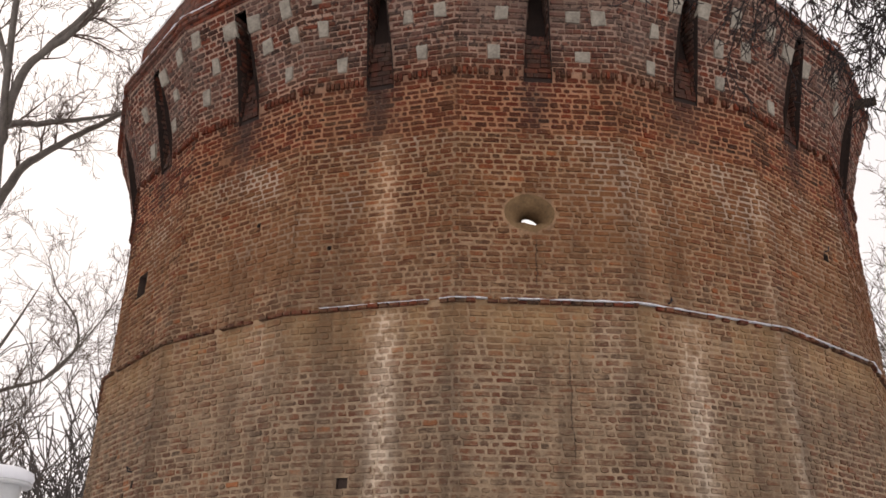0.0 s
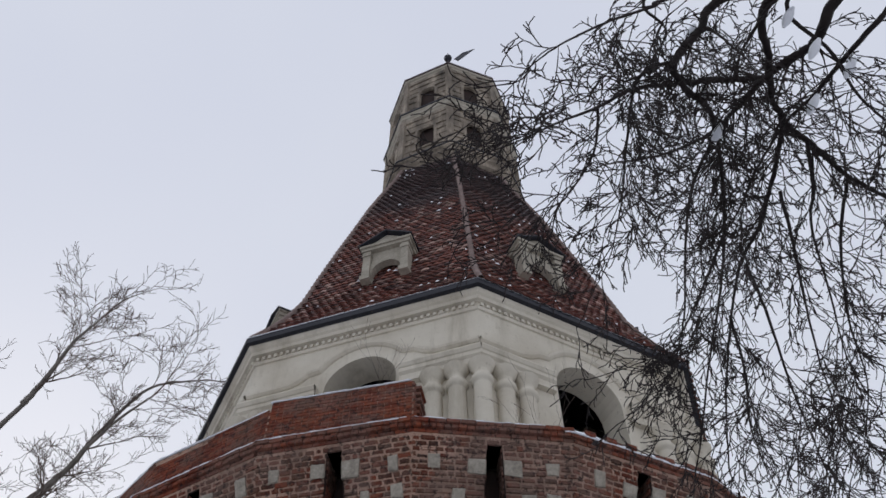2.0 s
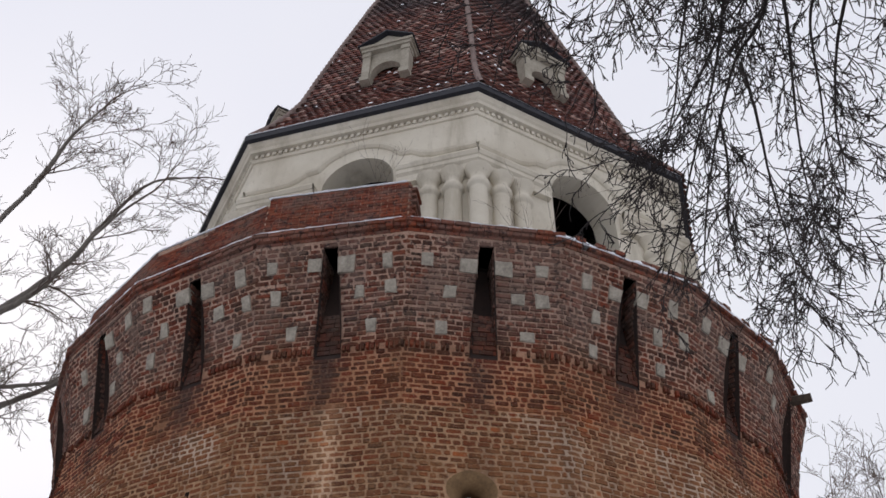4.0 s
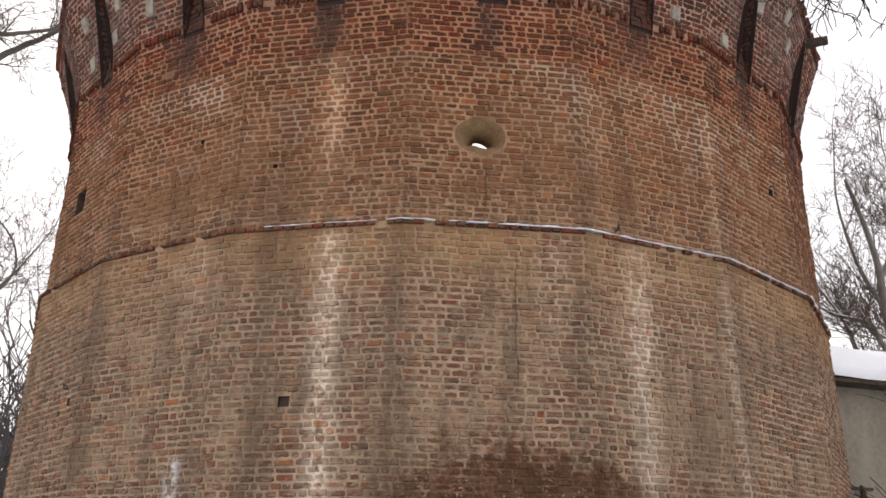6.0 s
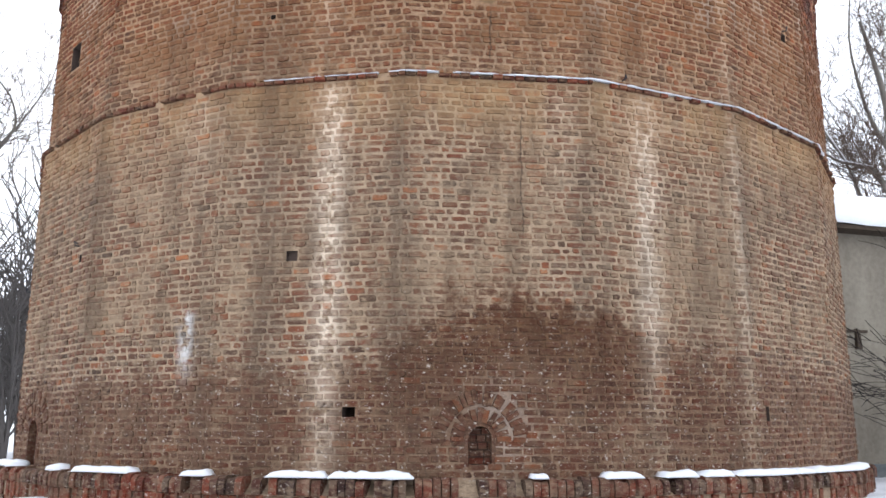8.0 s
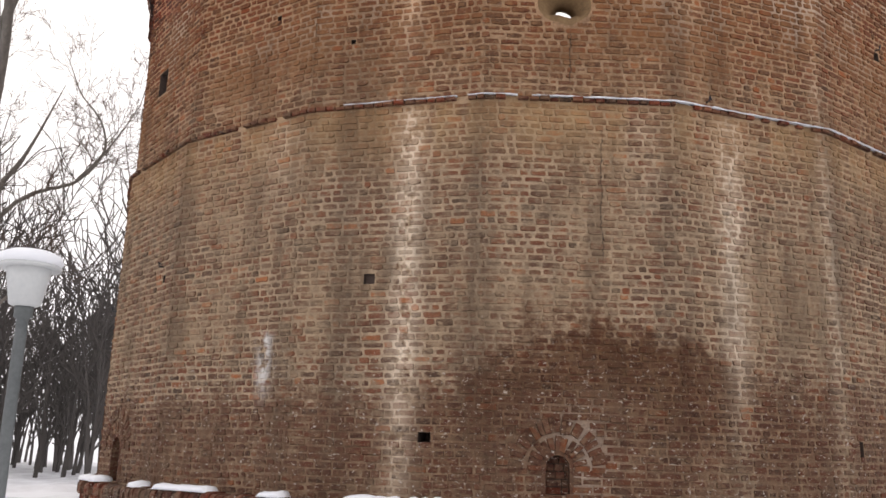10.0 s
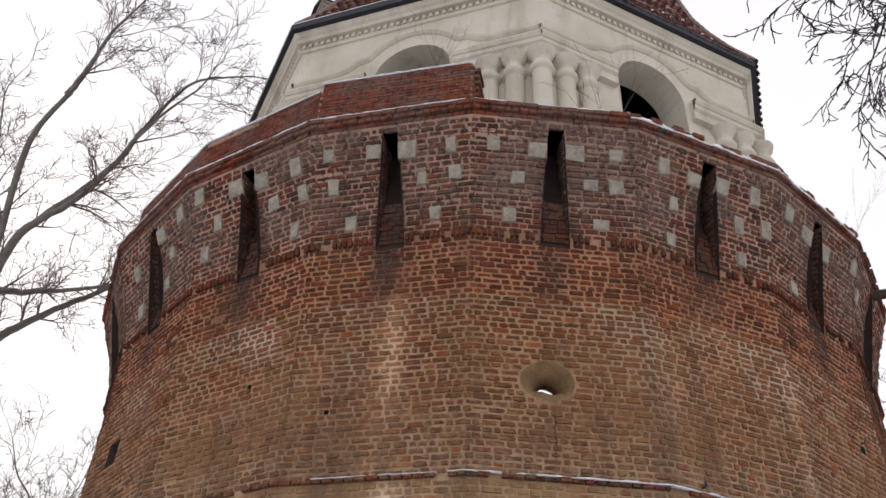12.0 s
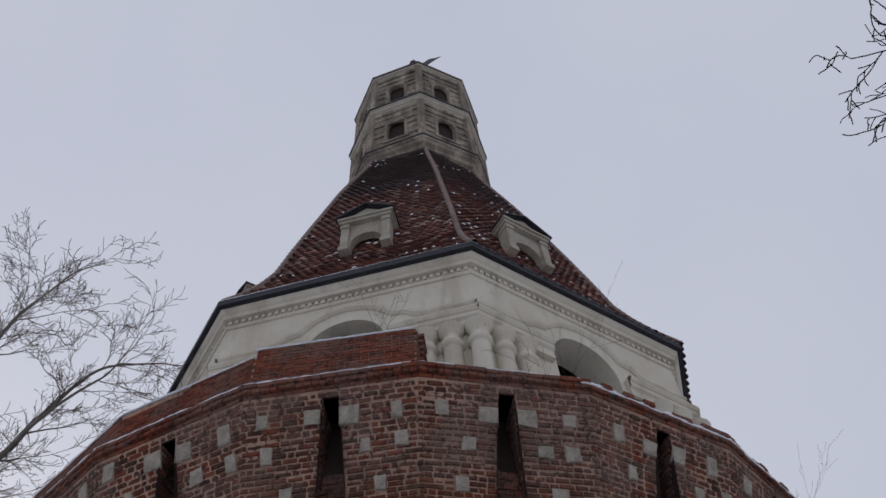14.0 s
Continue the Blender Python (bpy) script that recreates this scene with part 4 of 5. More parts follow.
lathe(8, A1, [(2.7, 42.48), (2.94, 42.52), (2.96, 42.66), (3.03, 42.71), (3.05, 42.84), (2.7, 42.9)]).put("cornice", M_CREAM, lantern)
lathe(8, A1, [(2.8, 42.84), (3.10, 42.86), (3.10, 42.97), (1.25, 46.4), (0.2, 49.9), (0.0, 50.0)]).put("cap_roof", M_TILE, lantern)
s = Soup()
N = 12
for i in range(9):
    a = math.pi * i / 8
    for j in range(N):
        b = 2 * math.pi * j / N
        s.v.append(Vector((0.24 * math.sin(a) * math.cos(b), 0.24 * math.sin(a) * math.sin(b), 51.2 + 0.24 * math.cos(a))))
for i in range(8):
    for j in range(N):
        s.f.append((i * N + j, i * N + (j + 1) % N, (i + 1) * N + (j + 1) % N, (i + 1) * N + j))
ball = s.put("finial_ball", M_TIN, lantern, "dark metal ball", smooth=True)
s = Soup()
tube(s, [Vector((0, 0, 49.9)), Vector((0, 0, 52.0))], [0.03, 0.02], 6)
s.put("spindle", M_TIN, ball)
s = Soup()
vane = [Vector((0.35, 0, 51.1)), Vector((0.6, -0.1, 50.6)), Vector((1.6, -0.2, 52.2)), Vector((0.9, -0.1, 51.9))]
s.add(vane + [p + Vector((0, 0.03, 0)) for p in vane], [(0, 1, 2, 3), (7, 6, 5, 4), (0, 4, 5, 1), (1, 5, 6, 2), (2, 6, 7, 3), (3, 7, 4, 0)])
s.put("vane", M_TIN, ball, "grey metal weather vane blade")

# wooden spout on the parapet
s = Soup()
d = polar(1, -28.6, 0)
tube(s, [d * 8.3 + UP * 12.2, d * 8.75 + UP * 12.2, d * 9.1 + UP * 12.18], [0.11, 0.11, 0.1], 6)
s.put("spout", M_WOOD, parapet, "dark wooden water spout")

# ---- curtain wall beyond the tower ----
def curtain_wall():
    w = thing("fortress_wall", "grey plastered fortress wall under a snow-covered roof", "wall")
    d = Vector((1.0, 0.30, 0)).normalized()
    n = Vector((d.y, -d.x, 0))
    o = Vector((7.4, 0.9, 0))
    s = Soup()
    s.box(o, d, n, UP, 0, 45, -1.6, 0, 0, 6.55)
    s.put("wall_body", M_GREYWALL, w)
    s = Soup()
    s.box(o, d, n, UP, 0, 45, 0.0, 0.06, 0.0, 0.75)
    s.box(o, d, n, UP, 0, 45, 0.0, 0.12, 0.72, 0.80)
    s.put("base_course", M_POLE, w)
    s = Soup()
    s.add([o + d * u + n * p + UP * z for u in (0, 45) for p, z in ((0.5, 6.35), (0.5, 6.45), (-0.8, 7.3), (-2.1, 6.45), (-2.1, 6.35))],
          [(0, 1, 6, 5), (1, 2, 7, 6), (2, 3, 8, 7), (3, 4, 9, 8), (4, 0, 5, 9), (0, 4, 3, 2, 1), (5, 6, 7, 8, 9)])
    s.put("roof", M_WOOD, w, "dark boarded roof edge")
    s = Soup()
    m = 90
    prof = [(0.56, 6.46), (0.60, 6.6), (0.52, 6.82), (0.1, 7.1), (-0.8, 7.62), (-2.1, 6.75)]
    for i in range(m):
        for p, z in prof:
            q = 0.06 * noise.noise(Vector((i * 0.4, p * 2, 1)))
            s.v.append(o + d * (45 * i / (m - 1)) + n * (p + q) + UP * (z + q))
    k = len(prof)
    for i in range(m - 1):
        for j in range(k - 1):
            s.f.append((i * k + j, (i + 1) * k + j, (i + 1) * k + j + 1, i * k + j + 1))
    s.put("roof_snow", M_SNOW, w, "thick fresh snow", smooth=True)
    s = Soup()
    for u, z in ((2.9, 3.0),):
        s.add([o + d * (u + a) + n * b + UP * c for a, b, c in ((-0.07, 0, 3.5), (0.07, 0, 3.5), (0.05, 0, 4.0), (-0.05, 0, 4.0), (-0.07, 0.1, 3.5), (0.07, 0.1, 3.5), (0.04, 0.07, 3.96), (-0.04, 0.07, 3.96))],
              [(4, 5, 6, 7), (0, 4, 7, 3), (1, 2, 6, 5), (3, 7, 6, 2), (0, 1, 5, 4)])
        s.box(o, d, n, UP, u - 1.6, u + 0.3, 0.0, 0.05, 3.9, 3.96)
    s.put("bracket", M_WOOD, w)
    s = Soup()
    s.box(o, d, n, UP, 5.0, 5.15, 0, 0.06, 4.6, 5.2)
    s.put("slit", M_DARK, w)
curtain_wall()

# ---- street lamp ----
def street_lamp():
    w = thing("street_lamp", "white street lamp with a snow cap", "lamp")
    c = Vector((-3.85, -12.9, 0))
    def turned(prof, N=20):
        s = Soup()
        for r, z in prof:
            for i in range(N):
                a = 2 * math.pi * i / N
                s.v.append(c + Vector((r * math.cos(a), r * math.sin(a), z)))
        for q in range(len(prof) - 1):
            for i in range(N):
                j = (i + 1) % N
                s.f.append((q * N + i, q * N + j, (q + 1) * N + j, (q + 1) * N + i))
        return s
    turned([(0.10, 0.0), (0.09, 0.3), (0.05, 0.35), (0.045, 2.5), (0.07, 2.52), (0.07, 2.62), (0.0, 2.64)]).put("pole", M_POLE, w, smooth=True)
    turned([(0.08, 2.60), (0.12, 2.62), (0.17, 2.90), (0.17, 2.93)]).put("shade", M_LAMP, w, "white enamel bowl", smooth=True)
    turned([(0.02, 2.92), (0.235, 2.90), (0.245, 2.925), (0.20, 2.95), (0.0, 2.96)]).put("lid", M_LAMP, w, smooth=True)
    turned([(0.23, 2.935), (0.25, 2.96), (0.235, 3.01), (0.16, 3.045), (0.0, 3.055)]).put("snow_cap", M_SNOW, w, smooth=True)
street_lamp()

# ---- snow lying on the tower ----
def snow_strip(name, label, deg0, deg1, dist, z, width, height, ragged=0.3, threshold=-1.0):
    s = Soup()
    n = max(8, int(abs(deg1 - deg0) * 2.2))
    rows = []
    for i in range(n + 1):
        deg = deg0 + (deg1 - deg0) * i / n
        k = math.floor((deg - V0) / STEP)
        d = dist / math.cos(radians(deg - facet_heading(k)))
        e = noise.noise(Vector((deg * 0.55, z, 3.0))) + 0.6 * noise.noise(Vector((deg * 2.3, z, 8.0)))
        h = height * (1 + ragged * e)
        if i in (0, n) or e < threshold:
            h = 0.002
        q = 0.02 * noise.noise(Vector((deg * 4.0, z, 1.0)))
        rows.append([polar(d - width, deg, z), polar(d - width, deg, z + h * 0.8), polar(d - width * 0.5, deg, z + h), polar(d - 0.01 + q, deg, z + h * 0.75), polar(d + 0.012 + q, deg, z + h * 0.1 - (0.5 * height * max(0, e) if h > 0.01 else 0)), polar(d - 0.02, deg, z - 0.004)])
    for r in rows:
        s.v += r
    for i in range(n):
        for j in range(5):
            s.f.append((i * 6 + j, (i + 1) * 6 + j, (i + 1) * 6 + j + 1, i * 6 + j + 1))
    ob = s.put(name, M_SNOW, None, smooth=True)
    return tagged(ob, label, "snow", kind="stuff")

snow_strip("ledge_snow", "thin line of snow along the brick ledge", -94.5, -89.8, 8.255, Z_LEDGE, 0.1, 0.018, 0.9)
snow_strip("ledge_snow", "thin line of snow along the brick ledge", -88.5, -34, 8.26, Z_LEDGE, 0.11, 0.018, 1.0, -0.45)
snow_strip("ledge_snow", "thin line of snow along the brick ledge", -107, -95.5, 8.25, Z_LEDGE, 0.08, 0.012, 1.0, -0.1)
for a, b in ((-148, -144), (-143.5, -141.5), (-131, -129), (-126.5, -119), (-112.5, -110), (-104.5, -99.2), (-99.0, -91.7), (-81.8, -80.4), (-75.6, -71.8), (-69.6, -66.0), (-65.2, -62.0), (-61.2, -53.0), (-52.5, -49.5), (-48.8, -45), (-44.2, -30)):
    snow_strip("plinth_snow", "rounded cushion of snow on the brick plinth", a, b, 8.50, Z_PLINTH - 0.005, 0.30, 0.08, 0.6)
for a, b in ((-152, -96), (-96, -93.6)):
    snow_strip("coping_snow", "thin snow on the red coping", a, b, 8.83, Z_TOP + 0.265, 0.5, 0.03, 0.6)
snow_strip("coping_snow", "thin snow on the red coping", -93, -76, 8.82, Z_TOP + 0.262, 0.45, 0.03, 1.0, 0.05)
snow_strip("coping_snow", "snow between loose coping bricks", -76, -40, 8.81, Z_TOP + 0.175, 0.45, 0.07, 0.8)
snow_strip("merlon_snow", "thin snow on the rebuilt merlon wall", -111.2, -93.4, 8.615, 13.72, 0.38, 0.025, 0.6)
snow_strip("merlon_snow", "thin snow on the rebuilt merlon wall", -200, -111.4, 8.615, 13.54, 0.38, 0.03, 0.6)

def snow_mound(x, y, r, h):
    s = Soup()
    N, R = 18, 6
    z = ground_height(x, y)
    s.v.append(Vector((x, y, z + h)))
    for j in range(1, R + 1):
        for i in range(N):
            a = 2 * math.pi * i / N
            q = 1 + 0.25 * noise.noise(Vector((math.cos(a) * 1.5 + x, math.sin(a) * 1.5 + y, 0)))
            s.v.append(Vector((x + r * q * j / R * math.cos(a), y + r * q * j / R * math.sin(a), z - 0.05 + (h + 0.05) * (1 - (j / R) ** 2))))
    for i in range(N):
        s.f.append((0, 1 + i, 1 + (i + 1) % N))
        for j in range(R - 1):
            a, b = 1 + j * N + i, 1 + j * N + (i + 1) % N
            s.f.append((a, a + N, b + N, b))
    tagged(s.put("snow_mound", M_SNOW, None, smooth=True), "low mound of snow at the tower foot", "snow", kind="stuff")
for x, y, r, h in ((0.3, -8.75, 0.6, 0.24), (-2.6, -8.9, 0.5, 0.12), (5.6, -7.4, 0.9, 0.1), (7.3, -6.2, 1.0, 0.22), (-5.4, -7.6, 0.6, 0.1)):
    snow_mound(x, y, r, h)

# ---- trees ----
def smooth_line(ctrl, n):
    c = [Vector(p) for p in ctrl]
    out = []
    m = len(c) - 1
    for i in range(n + 1):
        x = i / n * m
        k = min(int(x), m - 1)
        f = x - k
        p0, p1, p2, p3 = c[max(k - 1, 0)], c[k], c[k + 1], c[min(k + 2, m)]
        out.append(0.5 * ((2 * p1) + (p2 - p0) * f + (2 * p0 - 5 * p1 + 4 * p2 - p3) * f * f + (3 * p1 - p0 - 3 * p2 + p3) * f ** 3))
    return out

def sprout(s, rng, p, d, length, radius, level, lift, wander, kids, spread, sides=4, minr=0.004):
    """A crooked shoot that forks again and again, its side shoots swinging from side to side."""
    n = 6
    pts, rad, dirs = [p.copy()], [radius], []
    d = d.normalized()
    bend = Vector((rng.uniform(-1, 1), rng.uniform(-1, 1), rng.uniform(-1, 1))) * wander * 0.6
    for i in range(n):
        d = (d + bend + Vector((rng.uniform(-1, 1), rng.uniform(-1, 1), rng.uniform(-1, 1))) * wander + UP * lift).normalized()
        p = p + d * (length / n)
        pts.append(p.copy())
        dirs.append(d.copy())
        rad.append(max(minr, radius * (1 - 0.8 * (i + 1) / n)))
    tube(s, pts, rad, sides if level > 1 else 3)
    if level <= 0:
        return
    turn = rng.uniform(0, 6.28)
    for c in range(kids):
        i = min(n, 1 + int((c + rng.random()) * n / kids))
        dd = dirs[i - 1]
        side = dd.orthogonal().normalized()
        turn += 2.4 + rng.uniform(-0.5, 0.5)
        o = side * math.cos(turn) + dd.cross(side) * math.sin(turn)
        sprout(s, rng, pts[i], dd + o * spread * rng.uniform(0.7, 1.2), length * rng.uniform(0.38, 0.68), max(minr, rad[i] * 0.7), level - 1, lift, wander, kids, spread, sides, minr)

def limb(wood, twigs, rng, ctrl, r0, r1, shoots, shoot_len, level, lift=0.02, wander=0.16, kids=4, spread=0.9, minr=0.008, sides=7, start=0.15):
    pts = smooth_line(ctrl, 8 * (len(ctrl) - 1))
    n = len(pts) - 1
    rad = [r1 + (r0 - r1) * (1 - i / n) ** 1.35 for i in range(n + 1)]
    pts = [p + Vector((rng.uniform(-1, 1), rng.uniform(-1, 1), rng.uniform(-1, 1))) * rad[i] * 0.25 for i, p in enumerate(pts)]
    own = Soup()
    tube(own, pts, rad, sides)
    wood.append(own)
    for c in range(shoots):
        i = rng.randint(int(n * start), n - 1)
        dd = (pts[i + 1] - pts[i]).normalized()
        o = Vector((rng.uniform(-1, 1), rng.uniform(-1, 1), rng.uniform(-0.7, 1)))
        o = o - dd * o.dot(dd)
        if o.length < 0.05:
            continue
        sprout(twigs, rng, pts[i], dd * 0.8 + o.normalized() * spread, shoot_len * rng.uniform(0.5, 1.1), rad[i] * 0.38, level, lift, wander, kids, spread, 4, minr)
    sprout(twigs, rng, pts[-1], pts[-1] - pts[-2], shoot_len, r1, level, lift, wander, kids, spread, 4, minr)

def tree_left():
    rng = random.Random(5)
    t = thing("tree", "tall bare grey-barked tree behind the tower", "tree", "bare trees")
    wood, tw = Soup(), Soup()
    tube(wood, smooth_line([(-17.2, 5.6, -0.2), (-16.6, 5.2, 4.0), (-15.9, 4.7, 9.0), (-14.9, 3.4, 13.1), (-14.6, 2.4, 15.5), (-14.2, 1.2, 17.6), (-13.6, -0.2, 20.0), (-12.6, -0.9, 21.3)], 40), [0.19 - 0.12 * i / 40 for i in range(41)], 9)
    wood.put("trunk", M_BARK, t, smooth=True)
    wood = []
    a = dict(shoots=11, shoot_len=2.05, level=3, kids=4, minr=0.008, lift=0.05, wander=0.17, spread=0.85)
    limb(wood, tw, rng, [(-14.8, 2.6, 15.9), (-13.7, 1.3, 17.7), (-12.1, 1.1, 19.2), (-10.4, 0.2, 21.2), (-9.2, 0.0, 22.6)], 0.17, 0.03, **a)
    limb(wood, tw, rng, [(-15.6, 4.2, 12.4), (-15.3, 3.0, 16.3), (-13.9, 3.1, 16.9), (-13.0, 3.4, 17.2), (-11.6, 3.8, 17.8), (-9.8, 4.0, 19.0)], 0.17, 0.03, **a)
    limb(wood, tw, rng, [(-16.5, 4.9, 12.0), (-15.3, 4.4, 15.5), (-14.1, 4.4, 16.8), (-12.0, 4.6, 18.3), (-10.4, 4.6, 19.4), (-8.4, 4.8, 21.5)], 0.19, 0.03, **a)
    limb(wood, tw, rng, [(-12.6, -0.9, 21.3), (-11.9, -1.5, 22.0), (-11.3, -2.1, 22.7), (-10.5, -2.6, 23.3)], 0.11, 0.03, **a)
    limb(wood, tw, rng, [(-13.3, 1.4, 18.4), (-11.9, 1.6, 20.7), (-10.9, 0.9, 21.8), (-9.5, 0.1, 23.0), (-8.3, 0.1, 23.4)], 0.13, 0.03, **a)
    limb(wood, tw, rng, [(-14.2, 1.2, 17.6), (-14.8, 0.6, 19.6), (-15.0, 0.0, 21.4)], 0.11, 0.03, **a)
    limb(wood, tw, rng, [(-15.4, 4.0, 11.0), (-17.5, 3.0, 14.0), (-19.5, 2.2, 17.0)], 0.15, 0.03, **a)
    for w in wood:
        w.put("limb", M_BARK, t, smooth=True)
    tw.put("crown", M_TWIG, t, "thin bare twigs", stuff=True)

def tree_second():
    rng = random.Random(11)
    t = thing("tree", "bare forked tree lower down behind the tower", "tree", "bare trees")
    wood, tw = Soup(), Soup()
    tube(wood, smooth_line([(-21.5, 10.5, -0.2), (-20.5, 10.2, 4.0), (-19.6, 9.9, 7.5), (-18.6, 9.7, 10.0), (-17.6, 9.8, 11.7), (-16.3, 9.5, 14.2)], 30), [0.27 - 0.258 * i / 30 for i in range(31)], 8)
    wood.put("trunk", M_BARK, t, smooth=True)
    wood = []
    a = dict(shoots=11, shoot_len=2.05, level=3, kids=4, minr=0.008, lift=0.05, wander=0.17, spread=0.85)
    limb(wood, tw, rng, [(-19.8, 9.9, 7.2), (-18.8, 9.9, 8.8), (-17.6, 10.2, 10.2), (-16.2, 10.8, 10.9), (-15.3, 10.9, 12.0), (-15.3, 10.6, 13.1), (-15.8, 9.9, 13.9)], 0.11, 0.03, **a)
    limb(wood, tw, rng, [(-16.2, 10.8, 10.9), (-15.3, 10.9, 12.0), (-14.5, 10.9, 13.2), (-14.0, 10.8, 14.0)], 0.06, 0.02, **a)
    limb(wood, tw, rng, [(-18.9, 9.8, 9.4), (-19.2, 9.0, 12.0), (-18.6, 8.6, 14.5)], 0.10, 0.02, **a)
    limb(wood, tw, rng, [(-20.6, 10.2, 3.6), (-18.5, 10.5, 6.0), (-17.0, 10.8, 7.8), (-16.0, 10.9, 9.4)], 0.10, 0.02, **a)
    for w in wood:
        w.put("limb", M_BARK, t, smooth=True)
    tw.put("crown", M_TWIG, t, "thin bare twigs", stuff=True)

def tree_right(seed, dx, dy, label):
    rng = random.Random(seed)
    t = thing("tree", label, "tree", "bare trees")
    wood, tw, sn = Soup(), Soup(), Soup()
    d = Vector((dx, dy, 0))
    def L(ps):
        return [Vector(p) + d for p in ps]
    tube(wood, smooth_line(L([(15.9, 10.2, 0.0), (15.8, 10.0, 4.0), (15.6, 9.7, 8.1), (15.7, 9.4, 9.4), (15.4, 9.1, 10.7), (15.2, 8.7, 12.2), (14.8, 8.4, 13.6), (14.2, 8.0, 15.1)]), 40), [0.26 - 0.2 * i / 40 for i in range(41)], 8)
    wood.put("trunk", M_BARK, t, smooth=True)
    wood = []
    a = dict(shoots=11, shoot_len=2.05, level=3, kids=4, minr=0.008, lift=0.05, wander=0.17, spread=0.85)
    la = L([(15.6, 9.5, 8.9), (15.0, 9.4, 10.2), (14.6, 9.6, 10.5), (13.8, 9.8, 10.8), (12.8, 9.9, 11.6)])
    lb = L([(15.7, 9.9, 7.6), (14.7, 9.9, 9.3), (14.4, 9.8, 10.1), (14.1, 9.8, 10.8), (13.4, 9.8, 12.0)])
    limb(wood, tw, rng, la, 0.11, 0.03, **a)
    limb(wood, tw, rng, lb, 0.12, 0.03, **a)
    limb(wood, tw, rng, L([(15.4, 9.1, 10.7), (14.6, 8.9, 12.4), (14.0, 8.4, 14.4), (13.8, 7.6, 16.2)]), 0.10, 0.02, **a)
    limb(wood, tw, rng, L([(15.6, 9.3, 9.7), (16.8, 9.0, 12.0), (17.4, 8.6, 15.0)]), 0.12, 0.02, **a)
    limb(wood, tw, rng, L([(15.3, 8.9, 11.6), (16.0, 8.4, 14.0), (15.6, 7.8, 16.4)]), 0.09, 0.02, **a)
    for line, r in ((la, 0.07), (lb, 0.08)):
        pts = smooth_line(line, 24)
        tube(sn, [p + UP * r * 0.9 for p in pts], [r * (0.9 - 0.6 * i / 24) for i in range(25)], 5)
    for w in wood:
        w.put("limb", M_BARK, t, smooth=True)
    tw.put("crown", M_TWIG, t, "thin bare twigs", stuff=True)
    sn.put("branch_snow", M_SNOW, t, "snow lying along the boughs", smooth=True)

tree_left()
tree_second()
tree_right(21, 0, 0, "bare tree with snowy boughs behind the fortress wall")
tree_right(33, 3.4, 3.0, "bare tree further back behind the fortress wall")

